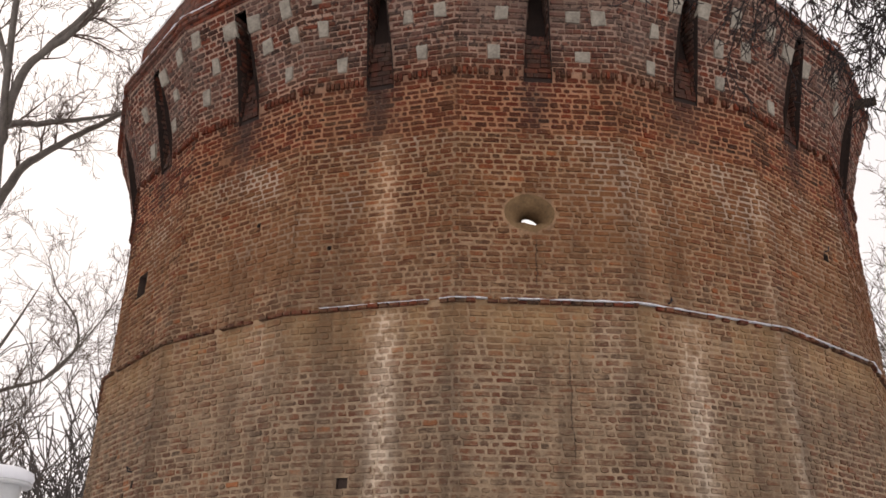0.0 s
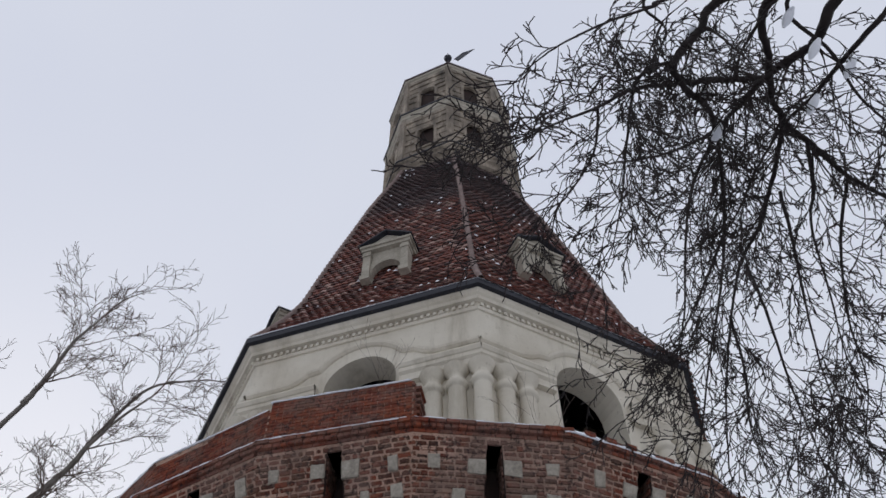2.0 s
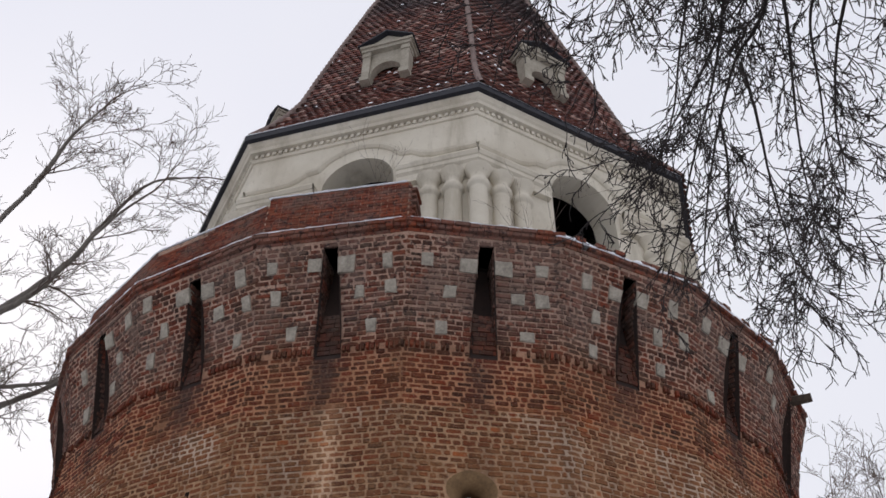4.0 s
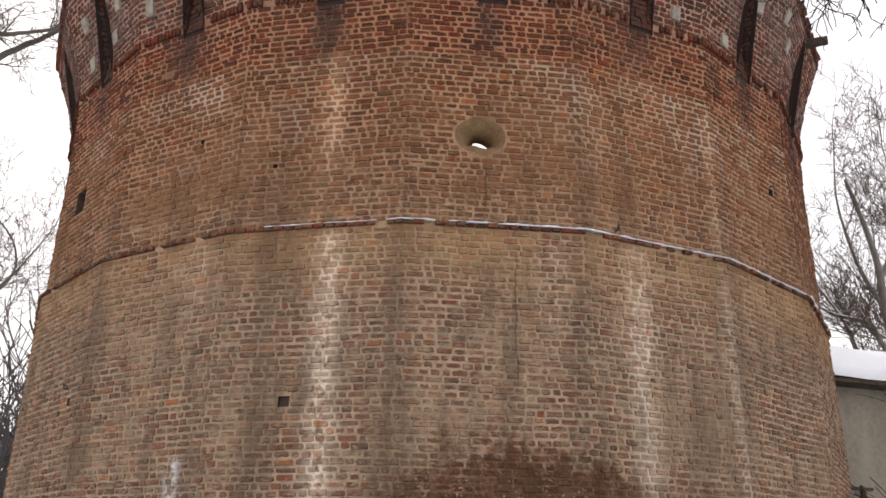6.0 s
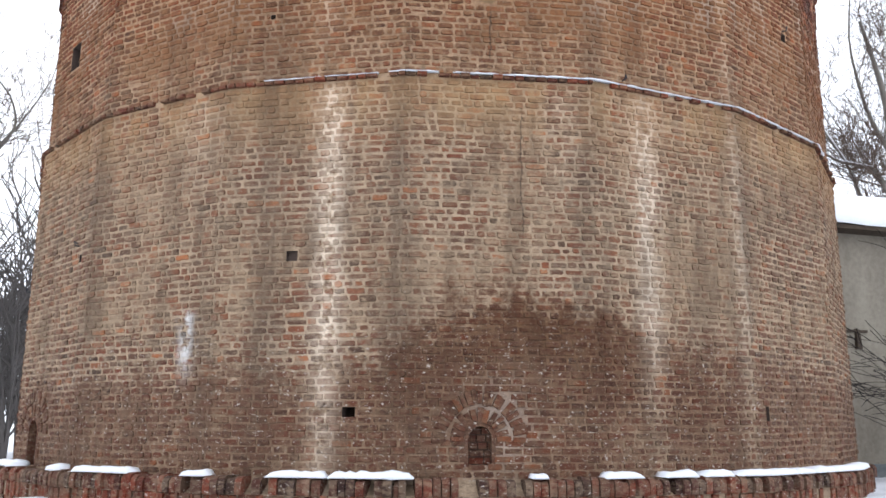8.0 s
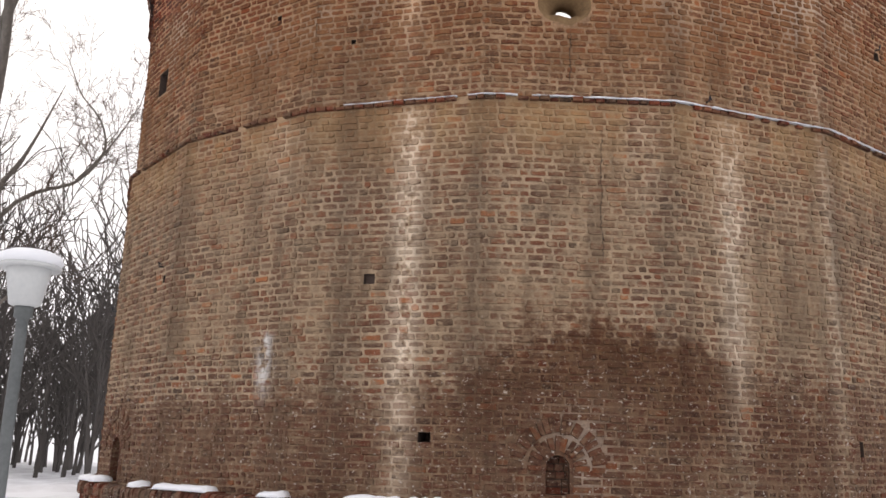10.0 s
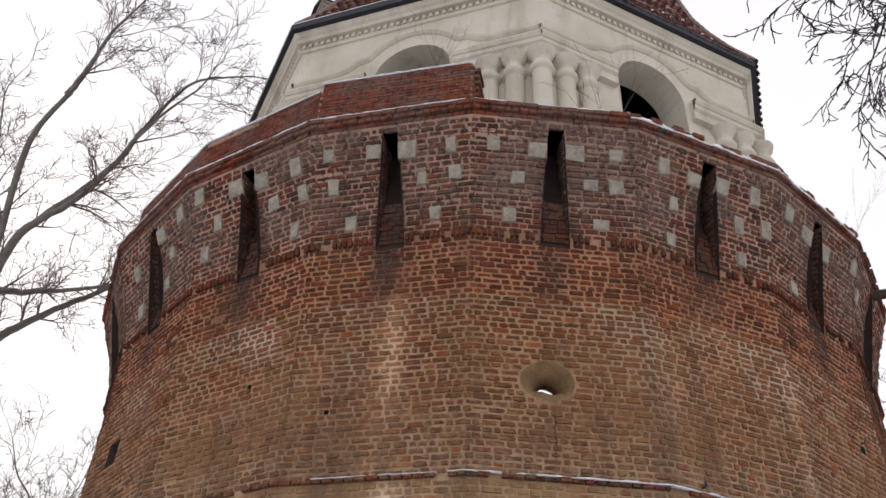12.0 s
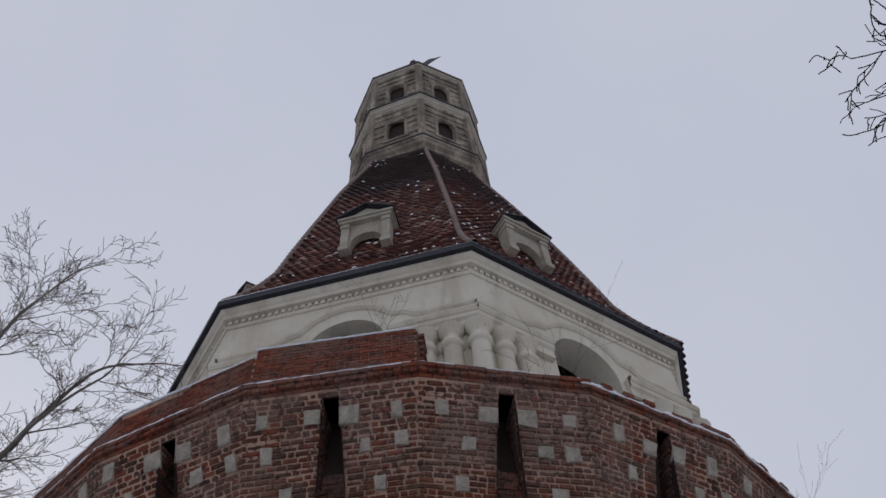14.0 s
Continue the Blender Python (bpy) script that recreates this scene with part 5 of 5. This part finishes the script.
def hanging_tree():
    """The near tree whose boughs droop into the view from above."""
    rng = random.Random(8)
    t = thing("tree", "near dark-barked tree with drooping bare boughs and snow lumps", "tree", "bare trees")
    wood, tw, sn = Soup(), Soup(), Soup()
    tube(wood, smooth_line([(6.4, -19.6, -0.2), (6.0, -19.5, 2.5), (5.0, -19.2, 4.8), (4.0, -18.8, 5.7), (2.33, -18.75, 5.73)], 24), [0.20 - 0.16 * i / 24 for i in range(25)], 9)
    wood.put("trunk", M_BOUGH, t, smooth=True)
    wood = []
    lines = [
        ([(2.33, -18.75, 5.73), (1.92, -18.38, 5.70), (1.87, -18.11, 5.76), (1.77, -17.99, 5.81), (1.68, -17.85, 5.86), (1.59, -17.69, 5.89), (1.47, -17.55, 5.88), (1.19, -17.55, 5.66), (0.94, -17.61, 5.46)], 0.034, 0.006, 44),
        ([(2.33, -18.75, 5.73), (1.64, -18.34, 5.80), (1.69, -18.01, 5.84), (1.76, -17.76, 5.83), (1.83, -17.66, 5.82), (1.83, -17.39, 5.78), (1.79, -17.07, 5.71), (1.71, -16.84, 5.66), (1.68, -16.52, 5.54), (1.67, -16.13, 5.35), (1.69, -15.76, 5.12)], 0.026, 0.005, 60),
        ([(2.33, -18.75, 5.73), (1.42, -18.34, 5.80), (1.27, -18.21, 5.69), (1.12, -18.11, 5.52), (1.17, -18.00, 5.51), (1.34, -17.84, 5.59), (1.41, -17.69, 5.59), (1.46, -17.49, 5.54), (1.50, -17.20, 5.45), (1.50, -16.88, 5.33), (1.45, -16.56, 5.15), (1.40, -16.18, 4.90)], 0.026, 0.005, 60),
        ([(1.59, -17.97, 5.65), (1.33, -17.96, 5.65), (1.13, -18.01, 5.49), (0.88, -18.08, 5.27), (0.69, -18.09, 5.06), (0.50, -18.10, 4.89), (0.36, -18.03, 4.88)], 0.018, 0.004, 34),
        ([(1.81, -17.67, 5.78), (1.98, -17.56, 5.71), (2.15, -17.44, 5.61), (2.33, -17.37, 5.50), (2.51, -17.30, 5.39)], 0.020, 0.008, 24),
        ([(2.33, -18.75, 5.73), (2.13, -18.41, 5.58), (1.99, -18.04, 5.68), (1.91, -17.85, 5.71), (1.81, -17.68, 5.74), (1.71, -17.41, 5.73), (1.65, -17.19, 5.69)], 0.018, 0.006, 24),
        ([(1.92, -17.61, 5.67), (1.98, -17.36, 5.59), (1.99, -17.18, 5.53), (2.11, -16.85, 5.37), (2.22, -16.53, 5.18), (2.38, -16.32, 5.00)], 0.012, 0.003, 26),
        ([(1.77, -17.40, 5.52), (1.85, -17.18, 5.43), (1.93, -16.90, 5.30), (2.03, -16.58, 5.12), (2.14, -16.28, 4.92), (2.09, -16.03, 4.79)], 0.011, 0.003, 26),
        ([(2.11, -17.49, 5.53), (2.12, -17.16, 5.44), (2.19, -16.77, 5.27), (2.30, -16.46, 5.08), (2.30, -16.15, 4.92)], 0.011, 0.003, 20),
        ([(1.47, -17.59, 5.78), (1.34, -17.38, 5.61), (1.32, -17.10, 5.49), (1.33, -16.73, 5.33), (1.26, -16.51, 5.16), (1.15, -16.49, 5.05)], 0.011, 0.003, 17),
        ([(1.16, -18.07, 5.63), (0.94, -18.06, 5.44), (0.90, -17.78, 5.34), (0.89, -17.52, 5.25), (0.85, -17.30, 5.14)], 0.012, 0.003, 24),
        ([(2.33, -18.75, 5.73), (1.12, -18.40, 5.62), (0.99, -18.39, 5.50), (0.71, -18.41, 5.21), (0.49, -18.39, 5.00), (0.36, -18.29, 4.99)], 0.012, 0.003, 15),
        ([(1.67, -16.96, 5.48), (1.79, -16.72, 5.34), (1.92, -16.40, 5.14), (2.06, -16.11, 4.92), (2.14, -15.95, 4.78)], 0.011, 0.003, 26),
        ([(2.33, -18.75, 5.73), (1.69, -18.36, 5.74), (1.91, -18.11, 5.63), (2.06, -17.92, 5.54), (2.24, -17.79, 5.43)], 0.014, 0.006, 26),
        ([(0.73, -18.00, 5.26), (0.72, -17.79, 5.21), (0.58, -17.64, 5.05), (0.48, -17.58, 5.05)], 0.008, 0.003, 10),
        ([(2.33, -18.75, 5.73), (1.03, -18.44, 5.60), (1.10, -18.20, 5.66), (0.97, -18.02, 5.54), (0.89, -17.87, 5.47)], 0.012, 0.003, 18),
        ([(1.62, -17.01, 5.75), (1.48, -16.71, 5.56), (1.33, -16.54, 5.36), (1.20, -16.52, 5.24)], 0.010, 0.003, 9),
        ([(1.62, -16.65, 5.43), (1.71, -16.38, 5.27), (1.75, -16.10, 5.10), (1.87, -15.86, 4.91)], 0.010, 0.003, 24),
        ([(2.33, -18.75, 5.73), (1.69, -18.39, 5.74), (1.56, -18.15, 5.78), (1.51, -17.95, 5.77), (1.53, -17.57, 5.70), (1.30, -17.42, 5.54)], 0.012, 0.003, 30),
    ]
    for ctrl, r0, r1, n in lines:
        limb(wood, tw, rng, ctrl, r0, r1, shoots=int(n * 0.6), shoot_len=0.44, level=3, lift=-0.07, wander=0.2, kids=3, spread=0.78, minr=0.0028, sides=7, start=0.18)
    for w in wood:
        w.put("bough", M_BOUGH, t, smooth=True)
    tw.put("crown", M_BOUGH, t, "dense drooping twigs", stuff=True)
    for x, y, z, a in ((1.68, -18.27, 5.68, 0.05), (1.80, -18.15, 5.58, 0.05), (1.25, -18.15, 5.78, 0.05), (1.95, -18.09, 5.49, 0.05), (1.81, -17.91, 5.47, 0.05), (1.32, -17.88, 5.65, 0.05), (1.40, -17.72, 5.55, 0.05)):
        pts = [Vector((x, y, z)) + Vector((-q * 0.012, q * 0.02, -q * 0.015)) for q in range(-2, 3)]
        sn = Soup()
        tube(sn, pts, [a * 0.2, a * 0.4, a * 0.5, a * 0.4, a * 0.15], 7)
        sn.put("snow_lump", M_SNOW, t, "lump of snow in a fork", smooth=True)
hanging_tree()

def far_wood():
    rng = random.Random(3)
    s = Soup()
    for i in range(340):
        a = radians(rng.uniform(112, 156))
        d = rng.uniform(42, 75)
        x, y = math.cos(a) * d, -19 + math.sin(a) * d
        h = rng.uniform(6, 13) * (0.75 + 0.4 * noise.noise(Vector((a * 6, 0, 0))))
        base = Vector((x, y, -0.1))
        sprout(s, rng, base, UP + Vector((rng.uniform(-0.1, 0.1), 0, 0)), h, 0.12, 3, 0.05, 0.09, 4, 0.55, 3, 0.03)
    tagged(s.put("far_wood", M_FAR, None), "grey bare wood in the distance", "trees", kind="stuff")
    rng = random.Random(4)
    s = Soup()
    for i in range(40):
        a = radians(rng.uniform(36, 62))
        d = rng.uniform(48, 70)
        x, y = math.cos(a) * d, -19 + math.sin(a) * d
        sprout(s, rng, Vector((x, y, -0.1)), UP, rng.uniform(10, 16), 0.16, 3, 0.05, 0.10, 4, 0.55, 4, 0.02)
    tagged(s.put("far_wood", M_FAR, None), "grey bare wood in the distance", "trees", kind="stuff")
far_wood()

def bush(name, label, x, y, z, h, n, seed, r=0.006, lift=0.06, level=2, mat=None):
    rng = random.Random(seed)
    t = thing(name, label, "shrub")
    s = Soup()
    for i in range(n):
        s = Soup()
        sprout(s, rng, Vector((x + rng.uniform(-0.15, 0.15), y + rng.uniform(-0.1, 0.1), z)), UP + Vector((rng.uniform(-0.7, 0.7), rng.uniform(-0.7, 0.7), 0)), h * rng.uniform(0.6, 1.1), r, level, lift, 0.12, 3, 0.6, 3, r * 0.35)
        s.put("stem", mat or M_TWIG, t)
bush("shrub", "bare shrub with thin stems by the fortress wall", 12.0, -0.5, 0.0, 4.0, 34, 1, 0.022, -0.015, 3, M_BOUGH)
bush("sapling", "thin bare sapling rooted on the parapet", *polar(8.45, -97.5, 13.7), 1.2, 3, 2)
bush("sapling", "thin bare sapling rooted on the parapet", *polar(8.4, -77.5, 12.4), 1.9, 4, 4)
bush("sapling", "thin bare sapling rooted on the parapet", *polar(8.5, -38.0, 12.4), 1.3, 4, 6)
bush("sapling", "thin bare sapling rooted on the parapet", *polar(8.3, -122, 13.5), 0.7, 2, 7)

# ---- iron hooks ----
def hook(deg, z, size):
    s = Soup()
    n = polar(1, deg, 0)
    t = polar(1, deg + 90, 0)
    o = n * (wall_line(z) / math.cos(radians((deg - V0) % STEP - STEP / 2))) + UP * z
    tube(s, [o - n * 0.05, o + n * 0.06, o + n * 0.08 + UP * size * 0.5, o + n * 0.05 + t * size * 0.3 + UP * size * 0.2], [0.012] * 4, 5)
    s.put("iron_hook", M_TIN, tower, "rusty iron hook")
for deg, z, q in ((-132.4, 4.32, 0.14), (-150.5, 3.9, 0.15), (-71.0, 6.45, 0.12), (-44.0, 8.2, 0.14)):
    hook(deg, z, q)

# ---- pale stone blocks in the parapet ----
STONES = ((-127.3, 12.00), (-131.1, 11.93), (-124.9, 11.42), (-120.9, 11.89), (-117.5, 11.83), (-116.4, 11.36), (-113.1, 11.83), (-108.9, 11.86), (-112.3, 11.35), (-108.6, 11.32), (-113.5, 10.72), (-127.0, 10.91), (-106.5, 10.64), (-103.6, 11.83), (-100.0, 11.80), (-98.4, 11.30), (-95.2, 11.78), (-94.7, 11.34), (-90.7, 11.81), (-86.0, 11.76), (-88.0, 11.28), (-88.9, 10.63), (-96.9, 10.66), (-81.7, 11.76), (-77.3, 11.78), (-71.7, 11.79), (-67.9, 11.75), (-80.0, 11.25), (-77.1, 11.26), (-78.8, 10.59), (-70.2, 11.22), (-70.6, 10.58), (-63.9, 11.80), (-59.6, 11.82), (-61.4, 11.25), (-57.6, 11.32), (-61.1, 10.64), (-53.9, 11.87), (-50.1, 11.74), (-45.8, 11.68), (-39.6, 11.84), (-37.0, 11.47), (-52.3, 10.61), (-135.2, 11.87), (-133.8, 11.40), (-135.5, 10.89), (-143.0, 11.60), (-142.2, 10.76))
STONE_BOXES = {}
rng = random.Random(17)
for deg, z in STONES:
    k, u = heading_to_facet(deg, z)
    w, h = rng.uniform(0.14, 0.23), rng.uniform(0.18, 0.31)
    if abs(u) < 0.5 and z > 11.5:
        w, h = rng.uniform(0.24, 0.32), rng.uniform(0.22, 0.29)
    edge = slot_half(z) + w / 2
    if abs(u) < edge or (abs(u) < 0.5 and z > 11.5):
        u = math.copysign(edge, u)
    STONE_BOXES.setdefault(k, []).append((u - w / 2, u + w / 2, z - h / 2, z + h / 2))
    n, t = axes(facet_heading(k))
    s = Soup()
    d = wall_line(z - h / 2) + 0.01
    p = rng.uniform(0.004, 0.02)
    e = 0.018
    c = []
    for y, q in ((d - 0.15, 0.0), (d + p - 0.01, 0.0), (d + p, e)):
        for a, b in ((-w / 2 + q, -h / 2 + q), (w / 2 - q, -h / 2 + q), (w / 2 - q, h / 2 - q), (-w / 2 + q, h / 2 - q)):
            lean = wall_line(z + b) - wall_line(z - h / 2)
            c.append(n * (y + lean) + t * (u + a + rng.uniform(-0.024, 0.024)) + UP * (z + b + rng.uniform(-0.024, 0.024)))
    s.add(c, [(8, 9, 10, 11)] + [(4 * g + i, 4 * g + (i + 1) % 4, 4 * g + 4 + (i + 1) % 4, 4 * g + 4 + i) for g in (0, 1) for i in range(4)])
    s.put("stone", M_STONE, parapet)
for k in range(SIDES):
    n, t = axes(facet_heading(k))
    s = Soup()
    s.box(Vector((0, 0, 0)), t, n, UP, -0.27, 0.29, 8.1, 8.64, 12.15, 12.275)
    s.put("lintel", M_STONE, parapet)

# ---- roof tiles nearest the walk ----
if TILE_OBJECTS:
    tile_mesh = mesh_from("tile", tile_verts(Vector((0, 0, 0)), Vector((1, 0, 0)), Vector((0, 1, 0)), Vector((0, 0, 1)), TW, 0.0), TILE_F, M_TILE)
    for o, t, up, nn, w in TILE_OBJECTS:
        ob = new("tile", tile_mesh)
        ob.parent = roof
        ob.matrix_basis = Matrix(((t.x * w / TW, up.x, nn.x, o.x), (t.y * w / TW, up.y, nn.y, o.y), (t.z * w / TW, up.z, nn.z, o.z), (0, 0, 0, 1)))

# ---- bricks of the drum and the parapet ----
def brick_template(seed, mat):
    rng = random.Random(seed)
    h = 0.5
    v = []
    for y, q in ((0.0, 0.0), (0.6, 0.0), (1.0, 0.06)):
        for a, b in ((-0.5 + q * 0.5, -h + q), (0.5 - q * 0.5, -h + q), (0.5 - q * 0.5, h - q), (-0.5 + q * 0.5, h - q)):
            v.append(Vector((a + rng.uniform(-0.015, 0.015), y, b + rng.uniform(-0.07, 0.07))))
    f = [(8, 9, 10, 11)] + [(4 * g + i, 4 * g + (i + 1) % 4, 4 * g + 4 + (i + 1) % 4, 4 * g + 4 + i) for g in (0, 1) for i in range(4)]
    return mesh_from("brick", v, f, mat)
TEMPLATES = [brick_template(i, M_BRICK) for i in range(10)]
TOP_TEMPLATES = [brick_template(i + 10, M_TOPBRICK) for i in range(10)]

ROUGH_F = [tuple(range(10, 20))] + [(i, (i + 1) % 10, (i + 1) % 10 + 10, i + 10) for i in range(10)]
ARCHES = [(*heading_to_facet(deg, z), z, r) for deg, z, r in ((-86.0, 1.43, 0.2), (-141.3, 1.5, 0.24))]
def lay_bricks():
    rng = random.Random(99)
    rest = {"drum": Soup(), "parapet": Soup()}
    single = {"drum": 0, "parapet": 0}
    total = int((Z_TOP - 0.94) / COURSE)
    for k in range(SIDES):
        n, t = axes(facet_heading(k))
        for i in range(total):
            z0 = 0.945 + i * COURSE
            z1 = z0 + COURSE
            zm = (z0 + z1) / 2
            if abs(zm - (Z_LEDGE - 0.04)) < 0.06 or abs(zm - 10.255) < 0.06:
                continue
            who = "drum" if zm < 9.2 else "parapet"
            d = wall_line(zm)
            half = d * TAN
            # free stretches of this course
            edge = 0.05 if i % 2 else -0.05
            cuts = []
            for a, b, c, e, back in HOLES[k]:
                if c < zm < e:
                    q = 1.0 if back is not None else math.sqrt(max(0.0, 1 - ((zm - (c + e) / 2) / ((e - c) / 2)) ** 2))
                    m = (a + b) / 2
                    if zm > 9.85:
                        a, b = m - slot_half(zm), m + slot_half(zm)
                    rough = 0.035 if zm > 10.0 else 0.008
                    cuts.append((m - (b - a) / 2 * q + rng.uniform(-rough, rough), m + (b - a) / 2 * q + rng.uniform(-rough, rough)))
            cuts += [(a, b) for a, b, c, e in STONE_BOXES.get(k, []) if c < zm < e]
            cuts.sort()
            gaps, x = [], -half + edge
            for a, b in cuts:
                if a > x:
                    gaps.append((x, a))
                x = max(x, b)
            gaps.append((x, half + edge))
            red = zm > 9.3
            for g0, g1 in gaps:
                u = g0 + (0.0 if i % 2 else rng.uniform(0.02, 0.09)) * 0.3
                while u < g1 - 0.05:
                    w = rng.choice((0.135, 0.25, 0.25, 0.21, 0.14)) * rng.uniform(0.85, 1.15)
                    if g1 - (u + w) < 0.07:
                        w = g1 - u
                    j = rng.uniform(0.008, 0.036)
                    a, b = u + j / 2, u + w - j / 2
                    u += w
                    wave = 0.022 * noise.noise(Vector((k * 3.1 + u * 0.9, zm * 0.8, 2.0)))
                    lo, hi = wave + z0 + rng.uniform(0.003, 0.018), wave + z1 - rng.uniform(0.003, 0.018)
                    proud = -0.015 + rng.uniform(0.0, 0.02)
                    front = d + proud
                    cm = (a + b) / 2
                    if any(k == kk and zm > zz - 0.04 and math.hypot(cm - uu, zm - zz) < rr + 0.40 for kk, uu, zz, rr in ARCHES):
                        continue
                    near = (who == "drum" and k in (0, 19) and 1.1 < zm < 2.6 and abs(cm) < 1.28) or (who == "parapet" and k in (0, 19) and 10.4 < zm < 11.9)
                    if near and single[who] < 300 and b - a < 0.34:
                        ob = new("brick", (TEMPLATES if who == "drum" else TOP_TEMPLATES)[rng.randrange(10)])
                        ob.parent = drum if who == "drum" else parapet
                        c = n * (front - 0.045) + t * cm + UP * ((lo + hi) / 2)
                        sw, sh = b - a, hi - lo
                        ob.matrix_basis = Matrix(((t.x * sw, n.x * 0.045, 0, c.x), (t.y * sw, n.y * 0.045, 0, c.y), (0, 0, sh, c.z), (0, 0, 0, 1)))
                        single[who] += 1
                        continue
                    s = rest[who]
                    base = len(s.v)
                    e = 0.007
                    cm, ch = rng.uniform(0.35, 0.65), [rng.uniform(0.002, 0.024) for _ in range(8)]
                    zj = [rng.uniform(-0.009, 0.009) for _ in range(4)]
                    outline = ((a + ch[0], lo + zj[0]), (a + (b - a) * cm, lo + zj[1]), (b - ch[1], lo + zj[0]), (b + 0.004, lo + ch[2]), (b - 0.003, hi - ch[3]), (b - ch[4], hi + zj[2]), (b - (b - a) * cm, hi + zj[3]), (a + ch[5], hi + zj[2]), (a, hi - ch[6]), (a + 0.004, lo + ch[7]))
                    um, zc = (a + b) / 2, (lo + hi) / 2
                    for y, q in ((front - 0.03, 0.0), (front, e)):
                        for uu, zz in outline:
                            uu -= math.copysign(q, uu - um)
                            zz -= math.copysign(q, zz - zc)
                            yy = y + (wall_line(zz) - d if red else 0.0)
                            s.v.append((n.x * yy + t.x * uu, n.y * yy + t.y * uu, zz))
                    s.f += [tuple(q + base for q in f) for f in ROUGH_F]
    tagged(piece("bricks", rest["drum"].v, rest["drum"].f, M_BRICK, drum), kind="stuff")
    tagged(piece("bricks", rest["parapet"].v, rest["parapet"].f, M_TOPBRICK, parapet), kind="stuff")

    # brick arches over the two small niches
    for deg, zc, r in ((-86.0, 1.43, 0.2), (-141.3, 1.5, 0.24)):
        k, u = heading_to_facet(deg, zc)
        n, t = axes(facet_heading(k))
        d = wall_line(zc)
        for i in range(36):
            outer = i > 12
            a = math.pi * ((i - 13) / 22 if outer else i / 12) + rng.uniform(-0.05, 0.05)
            q = r + (0.32 if outer else 0.10) + rng.uniform(-0.015, 0.015)
            c = n * (d - 0.06) + t * (u + math.cos(a) * q) + UP * (zc + math.sin(a) * q)
            ex = t * math.cos(a) + UP * math.sin(a)
            ez = -t * math.sin(a) + UP * math.cos(a)
            ob = new("brick", TEMPLATES[i % 10])
            ob.parent = drum
            sw, sh, sd = rng.uniform(0.15, 0.2), rng.uniform(0.06, 0.085), rng.uniform(0.06, 0.075)
            ob.matrix_basis = Matrix(((ex.x * sw, n.x * sd, ez.x * sh, c.x), (ex.y * sw, n.y * sd, ez.y * sh, c.y), (ex.z * sw, 0, ez.z * sh, c.z), (0, 0, 0, 1)))
lay_bricks()
